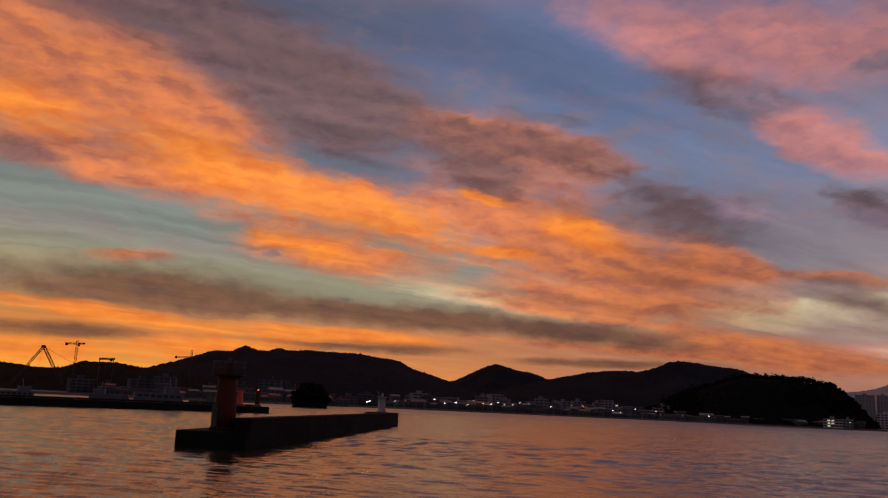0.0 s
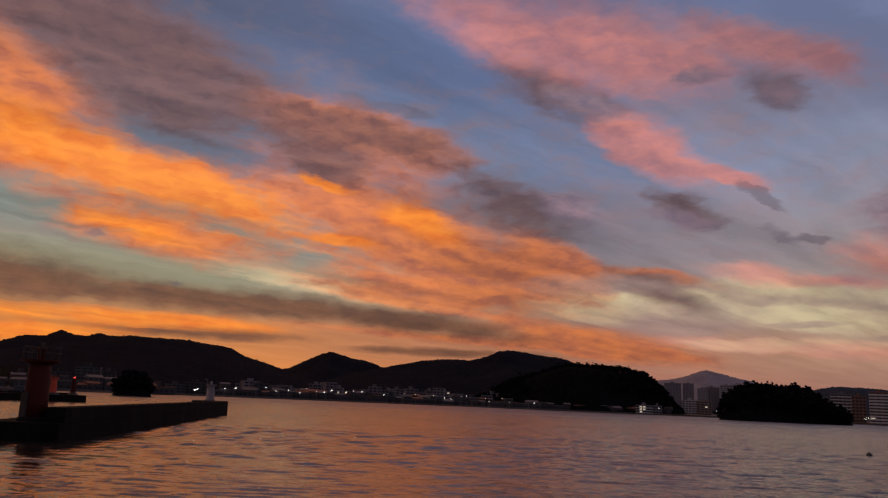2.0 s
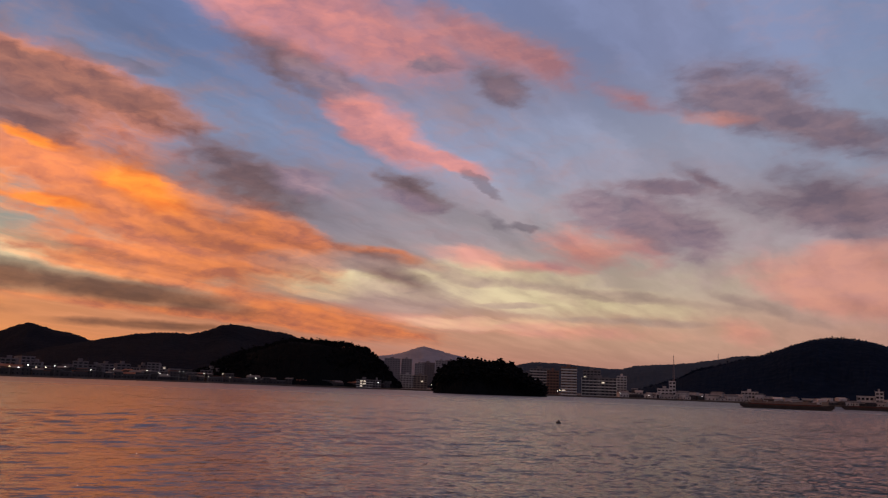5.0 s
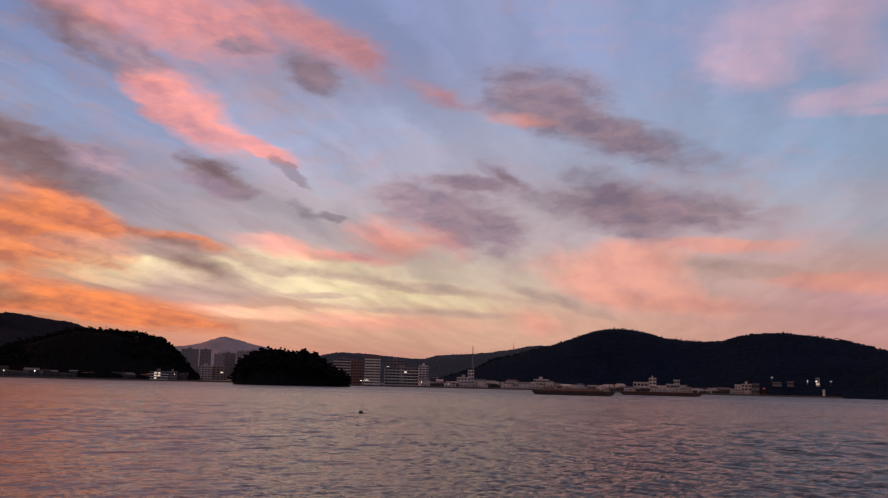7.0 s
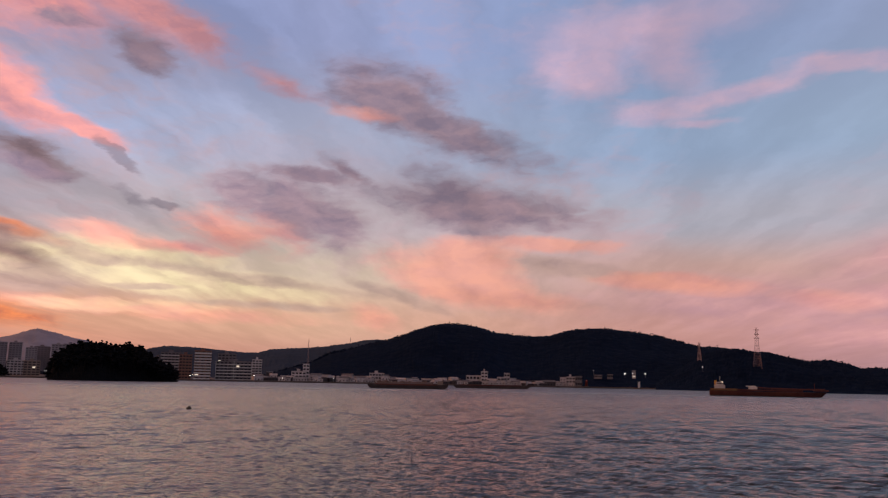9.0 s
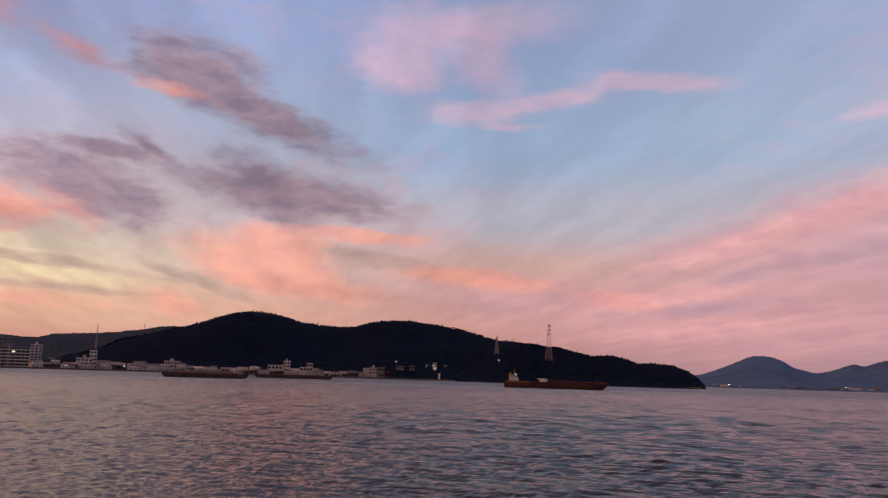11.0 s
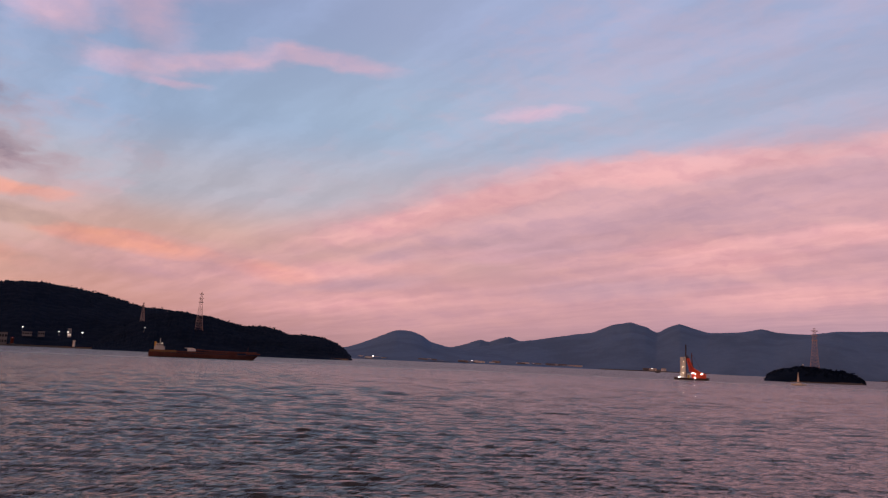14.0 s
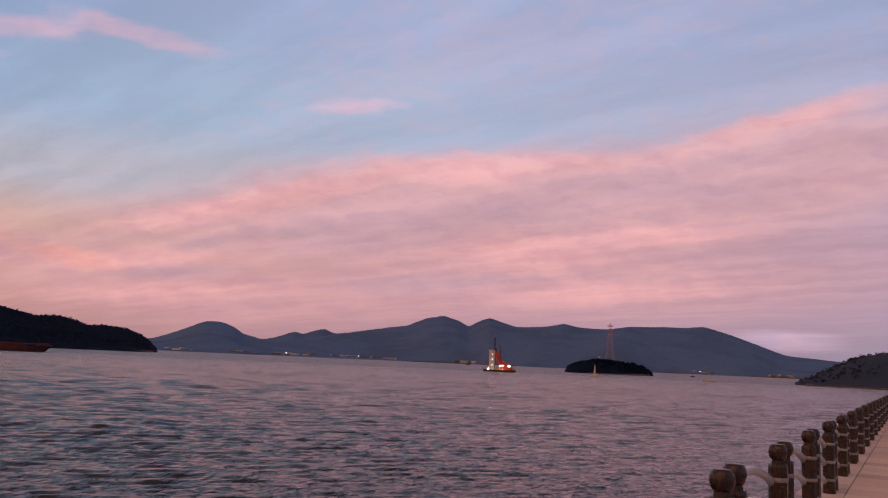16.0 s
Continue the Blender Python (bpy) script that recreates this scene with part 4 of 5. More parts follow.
def tower_crane(bearing, away, mast_e, jib_e, left, right, label):
    e = thing("tower_crane", place(bearing, away, 0), label, "crane", "harbour tower cranes")
    z, top = rise(away, jib_e), rise(away, mast_e)
    part("mast", lattice(Shape(), (0, 0, 1.5), (0, 0, top), 2.0, 14, 0.22), M_DARK, e)
    part("jib", lattice(Shape(), (0, 0, z), (right, 0, z + 0.6), 1.3, 10, 0.2), M_DARK, e)
    part("counter_jib", lattice(Shape(), (0, 0, z), (-left, 0, z - 0.4), 1.3, 6, 0.2), M_DARK, e)
    part("counterweight", Shape().box(-left, -left + 2.5, -1, 1, z - 2.2, z, 0.2), M_DARK, e)
    part("cab", Shape().box(0.8, 2.6, -1, 1, z - 2.6, z - 0.4, 0.2), M_DARK, e)


def gantry(bearing, away, lo, hi, wide, label):
    e = thing("gantry_crane", place(bearing, away, 0), label, "crane")
    z = rise(away, hi)
    part("beam", lattice(Shape(), (-wide / 2, 0, z), (wide / 2, 0, z + 0.6), 1.6, 12, 0.3), M_DARK, e)
    for x in (-wide / 2 + 1, wide / 2 - 1):
        part("leg", Shape().tube([(x, 0, rise(away, lo) - 30), (x, 0, z)], 0.5, 6), M_DARK, e)
    part("trolley", Shape().box(wide * 0.2, wide * 0.2 + 2.5, -1.2, 1.2, z - 2.0, z - 0.4, 0.2), M_DARK, e)


shear_legs()
tower_crane(-68.2, 900, 3.05, 2.86, 11, 7, "dark tower crane against the orange sky")
tower_crane(-61.15, 1000, 2.9, 2.45, 18, 5, "thin tower crane above the mountain slope")
gantry(-66.35, 900, 1.6, 2.0, 15, "dark gantry crane on the shipyard skyline")


# ---------------------------------------------------------------- far buildings
def block(name, bearing, away, wide, deep, high, storeys, bays, wall, label, category="building", group="", slabs=True, z=1.6, turn=0.0, lit=(), penthouse=0.3, band=0.24, glass=None):
    """A flat-roofed block: body, parapet, floor slabs, each window on its street front, roof box."""
    e = thing(name, place(bearing, away, z, turn), label, category, group)
    w = wide / 2
    body = part("wall", Shape().box(-w, w, 0, deep, -1.5, high), wall, e)
    part("parapet", Shape().box(-w - 0.25, w + 0.25, -0.25, deep + 0.25, high + 0.004, high + 0.7), wall, e, bevel=0.08)
    if penthouse:
        part("stair_house", Shape().box(-w * penthouse, w * penthouse * 0.6, deep * 0.2, deep * 0.7, high + 0.7, high + 3.4), wall, e, bevel=0.08)
    step, bay = high / storeys, wide / bays
    pane = Shape().box(-bay * 0.34, bay * 0.34, -0.06, 0.12, step * 0.28, step * 0.78).mesh("window")
    pane.materials.append(glass or M_PANE)
    glow = Shape().box(-bay * 0.34, bay * 0.34, -0.06, 0.12, step * 0.28, step * 0.78).mesh("window")
    glow.materials.append(M_WARMPANE)
    for f in range(storeys):
        if slabs:
            part("balcony", Shape().box(-w - 0.1, w + 0.1, -1.0, 0.01, f * step - 0.12, f * step + step * band), M_SLAB, e)
        for k in range(bays):
            part("window", glow if (f, k) in lit else pane, None, e, at=pose(-w + bay * (k + 0.5), 0, f * step))
    return e


def house(bearing, away, wide, deep, high, wall, roof, label, pitched, z=1.6, turn=0.0):
    e = thing("house", place(bearing, away, z, turn), label, "house", "low houses along the shore")
    w = wide / 2
    part("wall", Shape().box(-w, w, 0, deep, -1.0, high), wall, e)
    if pitched:
        s, o = Shape(), 0.4
        s.loft([[(-w - o, -o, high), (-w - o, deep / 2, high + wide * 0.16), (-w - o, deep + o, high), (-w - o, deep + o, high - 0.2), (-w - o, -o, high - 0.2)],
                [(w + o, -o, high), (w + o, deep / 2, high + wide * 0.16), (w + o, deep + o, high), (w + o, deep + o, high - 0.2), (w + o, -o, high - 0.2)]])
        part("roof", s, roof, e)
    else:
        part("roof", Shape().box(-w - 0.3, w + 0.3, -0.3, deep + 0.3, high + 0.004, high + 0.45), roof, e)
    n = max(2, int(wide / 3.2))
    rows = max(1, int(high / 3.1))
    for f in range(rows):
        for k in range(n):
            x = -w + wide * (k + 0.5) / n
            part("window", Shape().box(x - 0.65, x + 0.65, -0.05, 0.1, f * 3.1 + 0.9, f * 3.1 + 2.2), M_PANE, e)
    part("door", Shape().box(-w * 0.1 - 0.5, -w * 0.1 + 0.5, -0.08, 0.1, 0.0, 0.85 if rows else 2.0), M_DARK, e)
    return e


def lamp(bearing, away, high, glass, size=0.55, z=1.6):
    e = thing("street_lamp", place(bearing, away, z), "tall street lamp burning on the far shore", "lamp", "lamps along the far shore")
    part("pole", Shape().tube([(0, 0, -1), (0, 0, high - 0.3), (0, -0.5, high)], 0.09, 5), M_STEEL, e)
    part("lamp_head", Shape().box(-size * 0.8, size * 0.8, -1.0, -0.2, high - 0.1, high + size * 0.35, 0.1), glass, e, "bright lamp head")


# glass painted paler, so the estate windows fade as if in haze
M_HAZEPANE = surface("haze_paled_pane", lambda n: {"Base Color": (0.17, 0.15, 0.165, 1), "Roughness": 0.4})
M_WARMPANE = lamp_glass("lit_pane", (1.0, 0.8, 0.58), 0.9)

# the shore apartments north of the wooded islet
block("apartment_block", -4.75, 1010, 19, 16, 33, 10, 3, M_BRICK, "tall tan apartment tower with pale balcony bands", "apartments", lit={(1, 0)}, band=0.46)
block("apartment_block", -2.72, 1020, 42, 14, 21.5, 6, 9, M_GREY, "long grey apartment block framed in white", "apartments", slabs=True, lit={(4, 5)})
block("apartment_block", -3.2, 1060, 22, 14, 31.5, 9, 5, M_GREY, "dark grey apartment block behind the long one", "apartments", slabs=False, lit={(6, 0)})
block("apartment_block", -6.75, 1080, 26, 14, 32, 9, 6, M_GREY, "grey apartment block with white floor bands", "apartments")
block("apartment_block", -5.85, 1050, 15, 13, 29, 8, 4, M_BRICK, "brown apartment block beside the tan tower", "apartments", slabs=False)
block("apartment_block", -1.2, 1050, 12, 12, 25, 8, 3, M_WALL, "narrow pale apartment block", "apartments")
block("apartment_block", -7.6, 1100, 12, 12, 26, 7, 3, M_GREY, "small grey block half behind the islet trees", "apartments", slabs=False)
for k in range(3):
    part("frame_post", Shape().box(-21.2 + k * 20.9, -20.6 + k * 20.9, -1.3, 0.0, -1.0, 21.8), M_SLAB, bpy.data.objects["apartment_block.001"])
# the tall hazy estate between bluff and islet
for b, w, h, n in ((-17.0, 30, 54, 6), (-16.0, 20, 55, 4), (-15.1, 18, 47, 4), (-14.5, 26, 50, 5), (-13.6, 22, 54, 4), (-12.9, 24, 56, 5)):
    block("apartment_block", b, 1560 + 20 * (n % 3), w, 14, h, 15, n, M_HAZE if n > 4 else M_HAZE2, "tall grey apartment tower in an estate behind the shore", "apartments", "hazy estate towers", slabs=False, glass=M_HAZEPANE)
block("apartment_block", -15.9, 1240, 22, 12, 20, 6, 5, M_WALL, "pale mid-rise flats between bluff and islet", "apartments", slabs=False)
block("apartment_block", -15.0, 1200, 20, 12, 19, 6, 4, M_TAN, "tan mid-rise flats between bluff and islet", "apartments", slabs=False, lit={(3, 2)})
block("office", -18.85, 978, 19, 9, 8.5, 3, 5, M_GREY, "three-storey harbour office with lit floors", "office", slabs=True, lit={(2, 1), (2, 2), (1, 1), (1, 2), (0, 1)})
block("office", -18.0, 985, 10, 9, 8.5, 3, 3, M_GREY, "small grey office under the bluff", "office", slabs=False)
# white buildings in front of the peninsula
block("white_building", 1.62, 985, 17, 12, 11, 3, 4, M_WALL, "white three-storey building on the shore", "building", slabs=False)
block("white_building", 2.1, 995, 7.5, 8, 20, 5, 2, M_WALL, "narrow white tower above a white building", "building", slabs=False, penthouse=0)
block("white_building", 6.95, 1010, 18, 12, 11, 3, 5, M_WALL, "white warehouse office on the shore", "building", slabs=False)
block("white_building", 13.75, 1010, 21, 12, 10.5, 2, 5, M_WALL, "low white hall beside a white tower", "building", slabs=False, penthouse=0)
block("white_building", 14.42, 1006, 8, 10, 15.5, 4, 2, M_WALL, "white tower with dark windows on the shore", "building", slabs=False)
block("white_building", 15.55, 1005, 9, 10, 9, 2, 2, M_WALL, "low white shore building with a tall neighbour", "building", slabs=False, penthouse=0)
block("white_building", 15.98, 1006, 7.0, 9, 14, 3, 2, M_WALL, "tall narrow white shore building", "building", slabs=False, penthouse=0)
block("white_building", 20.35, 1010, 11, 10, 11, 3, 3, M_WALL, "stepped white building by the red beacon", "building", slabs=False)
block("white_building", 20.9, 1006, 8, 10, 12, 2, 3, M_GREY, "grey lower wing of a stepped building", "building", slabs=False, penthouse=0)
block("white_building", 24.6, 1058, 4, 4, 8, 3, 2, M_HAZE, "small lit white tower on the wooded slope", "building", slabs=False, penthouse=0, z=14, lit={(0, 0), (0, 1)})
block("white_building", 22.2, 1050, 10, 8, 3, 1, 4, M_GREY, "low pale house on the wooded slope", "building", slabs=False, penthouse=0, z=13)
block("white_building", 23.0, 1050, 7, 7, 4, 1, 3, M_GREY, "pinkish house on the wooded slope", "building", slabs=False, penthouse=0, z=13)
block("lookout", 11.75, 1500, 15, 8, 3.0, 1, 4, M_GREY, "flat lookout pavilion on the hilltop", "pavilion", slabs=False, penthouse=0, z=105.5)

# mid-rise town under the western mountains
town = random.Random(11)
M_SHED = worn("dark_render", (0.045, 0.043, 0.05), (0.08, 0.075, 0.085), 0.12, 0.85)
M_DIM = worn("dim_render", (0.15, 0.14, 0.16), (0.24, 0.22, 0.24), 0.12, 0.85)
b = -46.2
while b < -27.5:
    near = float(np.interp(b, (-47, -36, -30, -18), (805, 890, 945, 990)))
    wide, floors = town.uniform(9, 20), town.choice((2, 3, 3, 4, 4, 5, 6))
    lit = {(town.randrange(floors), town.randrange(3))} if town.random() < 0.45 else ()
    block("town_building", b, near + town.uniform(30, 160), wide, 10, floors * 3.1, floors, 3, town.choice((M_DIM, M_SLATE, M_GREY, M_DIM)), "%s-storey concrete town building under the mountain" % ("two", "three", "four", "five", "six")[floors - 2],
          "building", "mid-rise buildings of the western town", slabs=False, turn=town.uniform(-20, 20), lit=lit, penthouse=town.choice((0, 0.3, 0.4)))
    b += town.uniform(0.25, 0.75)
for b, d, w, floors in ((-67.6, 700, 18, 4), (-66.1, 690, 14, 3), (-63.9, 720, 22, 5), (-62.7, 700, 17, 6), (-59.6, 700, 12, 4), (-57.4, 720, 16, 5), (-55.9, 720, 19, 7), (-54.7, 740, 13, 6), (-50.4, 780, 16, 3), (-49.2, 800, 20, 4)):
    block("town_building", b, d, w, 11, floors * 2.5, floors, 4, M_SHED if floors % 2 else M_SLATE, "dim grey harbour building behind the pier", "building", "buildings behind the harbour pier", slabs=False, turn=town.uniform(-15, 15))

# low houses of the town, in rows along both shores
rng = random.Random(4)
walls, roofs = [M_WALL, M_SLATE, M_SLATE, M_WALL, M_WALL], [M_ROOF, M_TILE, M_ROOF, M_GREY]
TOWN = [(-47.5, -17.2, 0.5, 900, 3, 7), (-66.0, -50.0, 0.85, 660, 3, 6), (-0.9, 21.0, 0.42, 990, 2.2, 6.0)]
for b0, b1, gap, far, low, tall in TOWN:
    b = b0
    while b < b1:
        near = float(np.interp(b, (-66, -50, -47, -36, -30, -18, -1, 14, 21), (640, 680, 805, 890, 945, 990, 968, 988, 1004)))
        for row in range(2):
            w = rng.uniform(6, 14)
            h = rng.uniform(low, tall) + row * rng.uniform(0, 5)
            k = rng.choice((0, 3, 4, 1, 0)) if b > -15 else rng.choice((1, 2, 1))
            flat = rng.random() < 0.6
            house(b + rng.uniform(-0.15, 0.15), near + 6 + row * rng.uniform(18, 40), w, rng.uniform(7, 11), h, walls[k], roofs[rng.randrange(4)] if b < -15 else rng.choice((M_WALL, M_GREY, M_ROOF)),
                  ("small %s house with a %s roof on the far shore" % (("pale", "dark grey", "dark grey", "pale", "pale")[k], "flat" if flat else "pitched")), not flat, turn=rng.uniform(-25, 25))
        b += gap * rng.uniform(0.7, 1.4)

# shore lamps
for b in (-49.8, -48.9, -45.4, -44.6, -43.1, -41.2, -40.7, -38.7, -37.2, -36.6, -34.4, -34.0, -32.4, -31.9, -29.6, -29.3, -28.4, -27.9, -47.3, -46.6, -43.9, -43.7, -42.3, -41.9, -40.2, -39.2, -38.1, -35.6, -35.2, -33.2, -31.2, -30.9, -26.6, -26.2, -22.6):
    lamp(b, float(np.interp(b, (-47, -30, -18), (800, 938, 980))) + rng.uniform(2, 20), rng.uniform(5, 10), M_LIT if rng.random() < 0.75 else M_WARM, rng.uniform(0.35, 0.9))
for b, d, h, g in ((-17.9, 975, 6, M_LIT), (-13.9, 1000, 9, M_LIT), (-14.2, 1010, 6, M_LIT), (-5.35, 958, 5, M_WARM), (-5.5, 960, 4, M_LIT), (-1.35, 955, 5, M_LIT), (0.55, 962, 3, M_LIT),
                   (4.0, 968, 4, M_LIT), (27.5, 985, 5, M_LIT), (27.9, 985, 4, M_WARM), (29.5, 950, 5, M_LIT), (30.2, 950, 5, M_WARM), (30.0, 952, 7, M_LIT), (30.7, 950, 6, M_LIT)):
    lamp(b, d, h, g, 0.6)
for b, d, z, g in ((24.0, 1054, 14.5, M_LIT), (24.5, 1050, 14.5, M_LIT), (25.35, 1054, 14.5, M_LIT), (21.9, 1055, 18, M_LIT), (29.05, 958, 22, M_LIT), (-27.8, 2290, 133, M_LIT), (-27.3, 2290, 133, M_LIT), (-24.9, 1060, 22, M_WARM), (-23.4, 1040, 18, M_WARM)):
    lamp(b, d, 4, g, 0.8 if d < 2000 else 1.3, z=z)


# ---------------------------------------------------------------- pylons and masts
def pylon(bearing, away, foot_e, top_e, wide, label, arms=3, paint=None):
    e = thing("pylon", place(bearing, away, 0), label, "pylon", "steel pylons on the ridge")
    z0, z1 = rise(away, foot_e), rise(away, top_e)
    part("tower", lattice(Shape(), (0, 0, z0 - 3), (0, 0, z1), wide, 16, 0.16, 0.12), paint or M_PYLON, e)
    for k in range(arms):
        z = z1 - (z1 - z0) * (0.06 + 0.11 * k)
        part("crossarm", lattice(Shape(), (-wide * 0.3, 0, z), (wide * 0.3, 0, z), 0.7, 6, 0.1), paint or M_PYLON, e)
    return e


M_PYLON = worn("pylon_paint", (0.46, 0.3, 0.29), (0.55, 0.42, 0.4), 0.1, 0.7)
pylon(32.48, 985, 1.4, 3.9, 9, "tall red and white lattice pylon on the cape")
pylon(28.87, 1010, 1.9, 2.95, 5, "grey lattice pylon on the ridge")
pylon(73.5, 760, 0.3, 3.1, 8.5, "tall pale lattice pylon behind the small island", 3)
pylon(2.2, 1300, 0.4, 2.76, 4, "thin lattice mast behind the white building", 0)
pylon(5.05, 2100, 2.2, 2.95, 5, "thin lattice mast on the far ridge", 0)


# ---------------------------------------------------------------- vessels
def barge(bearing, away, length, label, cargo):
    e = thing("barge", place(bearing, away, 0), label, "barge", "barges at anchor")
    h = Shape()
    w, k = 6.0, length / 2
    h.loft([[(-k, y * w, 2.7) for y in (-1, 1)] + [(-k, w, 1.2), (-k, -w, 1.2)]] +
           [[(x, -w, t), (x, w, t), (x, w, -0.8), (x, -w, -0.8)] for x, t in ((-k + 3, 2.2), (-k + 8, 1.9), (0, 1.8), (k - 8, 1.9), (k - 3, 2.3))] +
           [[(k, -w, 3.0), (k, w, 3.0), (k, w, 1.3), (k, -w, 1.3)]])
    part("hull", h, M_DARK, e, bevel=0.08)
    part("coaming", Shape().box(-k + 4, k - 6, -w + 0.8, -w + 1.0, 1.6, 2.5).box(-k + 4, k - 6, w - 1.0, w - 0.8, 1.6, 2.5).box(-k + 4, -k + 4.2, -w + 1, w - 1, 1.6, 2.5), M_RUST, e)
    if cargo:
        s, n = Shape(), 24
        s.loft([[(-k + 5 + (length - 13) * i / n, -w + 1.1, 2.2), (-k + 5 + (length - 13) * i / n, 0, 3.9 + 0.35 * math.sin(i * 1.9) + 0.2 * math.sin(i * 0.7)), (-k + 5 + (length - 13) * i / n, w - 1.1, 2.2)] for i in range(n + 1)])
        part("cargo", s, M_SAND, e, "heaped dark sand")
    part("deckhouse", Shape().box(k - 5.5, k - 2.6, -2.2, 2.2, 2.3, 4.3, 0.15), M_TAN if cargo else M_DARK, e, bevel=0.06)
    for x in (-k + 2, k - 1.5):
        part("bitt", Shape().lathe([(0.25, 2.4), (0.2, 3.2), (0.35, 3.3)], 8, (x, -w + 1.5, 0)), M_DARK, e)
    for i in range(7):
        part("tyre_fender", Shape().tube([(-k + 6 + i * (length - 12) / 6 + 0.55 * math.cos(a), -w - 0.1, 1.2 + 0.55 * math.sin(a)) for a in (2 * math.pi * q / 10 for q in range(11))], 0.16, 6), M_DARK, e)


barge(9.13, 455, 43.7, "dark rust-stained barge loaded with sand", True)
barge(14.93, 590, 53.5, "long empty dark barge at anchor", False)


def cargo_ship():
    e = thing("cargo_ship", place(32.85, 436, 0, 4), "rust-red sand carrier with a white bridge house", "ship")
    part("hull", hull(52, 9, 2.2, 1.2, bow=0.1, sheer=0.12), M_RUST, e)
    part("boot_top", Shape().box(-24, 17, -4.25, 4.25, -0.6, 0.35, 0.8), M_DARK, e)
    part("bulwark", Shape().box(-25.5, -13, -4.3, -4.15, 2.5, 3.5).box(-25.5, -13, 4.15, 4.3, 2.5, 3.5), M_STRAW, e, "rust-streaked yellow bulwark")
    b = part("bridge", Shape().box(-23.5, -18.5, -3, 3, 2.6, 5.2, 0.3).box(-22.8, -19.2, -2.4, 2.4, 5.2, 6.6, 0.3), M_WHITE, e, bevel=0.06)
    for k in range(4):
        part("window", Shape().box(-22.5 + k * 0.9, -21.9 + k * 0.9, -2.45, -2.38, 5.6, 6.2), M_PANE, b)
    part("hatch_coaming", Shape().box(-14, 17, -3.4, 3.4, 2.5, 3.3, 0.3), M_RUST, e)
    part("pump_house", Shape().box(-7.5, -3.5, -2, 2, 3.3, 4.6, 0.3).box(-8.8, -4.2, -1.2, 1.2, 4.6, 5.0), M_WHITE, e, bevel=0.05)
    part("discharge_pipe", Shape().tube([(-3.5, -1, 4.2), (2, -1, 3.9), (18, -1, 3.6), (27, 0, 3.8)], 0.35, 8), M_RUST, e)
    part("bow_ramp", Shape().box(22, 28.5, -3.2, 3.2, 2.9, 3.5, 0.4), M_RUST, e)
    part("foremast", Shape().tube([(22.5, 0, 3), (22.5, 0, 6.5)], 0.12, 6), M_RUST, e)
    part("mast", Shape().tube([(-20.8, 0, 6.6), (-20.8, 0, 9.4)], 0.1, 6), M_WHITE, e)
    part("funnel", Shape().lathe([(0.6, 5.2), (0.55, 7.4), (0.4, 7.5)], 10, (-22.9, 1.5, 0)), M_YELLOW, e)
    part("deck_lamp", Shape().lathe([(0.05, 6.65), (0.22, 6.75), (0.2, 6.95), (0.05, 7.05)], 8, (-19.8, -2, 0)), M_WARM, e, "small burning deck lamp")


cargo_ship()


def crane_barge():
    e = thing("crane_barge", place(66.0, 432, 0, -6), "orange-red crane barge with a floodlit tower", "ship")
    part("pontoon", Shape().loft([[(x, -4, t), (x, 4, t), (x, 4, -0.6), (x, -4, -0.6)] for x, t in ((-8.2, 1.3), (-7.4, 1.1), (0, 1.0), (7, 1.1), (8.2, 1.4))]), M_DARK, e, bevel=0.08)
    d = part("deckhouse", Shape().loft([[(x, -2.8, 1.0), (x, 2.8, 1.0), (x, 2.8, t), (x, -2.8, t)] for x, t in ((0.2, 5.4), (1.2, 6.0), (2.2, 5.2), (4.6, 4.0), (6.6, 3.2), (6.9, 2.8))]), M_ORANGE, e, bevel=0.1)
    for k in range(3):
        part("lit_window", Shape().box(0.4 + k * 0.75, 0.85 + k * 0.75, -2.86, -2.78, 3.1, 3.5), M_LIT, d, "bright window")
    part("lit_window", Shape().box(4.7, 5.6, -2.86, -2.78, 2.9, 3.4), M_LIT, d, "bright window")
    t = part("tower", lattice(Shape(), (-4.1, 0, 1.0), (-4.1, 0, 11.2), 2.4, 10, 0.2), M_WHITE, e)
    part("tower_front", Shape().box(-5.3, -4.1, -1.36, -1.26, 1.2, 11.0).box(-3.7, -2.9, -1.36, -1.26, 1.2, 9.6), M_WHITE, t, "pale floodlit tower panel")
    for z in (3.4, 6.2, 9.0):
        part("tower_lamp", Shape().box(-4.05, -3.75, -1.6, -1.38, z, z + 0.25), M_WARM, t)
    part("floodlight", Shape().box(-6.0, -5.4, -3.2, -3.0, 1.2, 1.5), M_FLOOD, e, "bright floodlight")
    part("floodlight", Shape().box(1.6, 2.2, -3.9, -3.7, 1.2, 1.45), M_FLOOD, e, "bright floodlight")
    part("king_post", Shape().tube([(-2.9, 0, 1), (-2.9, 0, 17.6)], 0.34, 8), M_DARK, e)
    part("boom", lattice(Shape(), (2.0, 0, 3.2), (-2.6, 0, 11.8), 0.9, 9, 0.16), M_DARK, e)
    part("derrick", lattice(Shape(), (0.2, 0, 4.5), (-1.9, 0, 10.6), 2.0, 7, 0.26, 0.5), M_ORANGE, e, "orange-red lattice derrick")
    part("a_frame", Shape().tube([(0.2, -1, 5.5), (-0.1, 0, 13.5), (0.6, 1, 5.5)], 0.16, 6), M_RUST, e)
    part("stay", Shape().tube([(-0.1, 0, 13.5), (5.0, 0, 4.0)], 0.05, 4), M_RUST, e)
    part("winch", Shape().lathe([(0.7, 0), (0.7, 1.6)], 12, (-1.2, -2.4, 1.0)), M_YELLOW, e)


crane_barge()


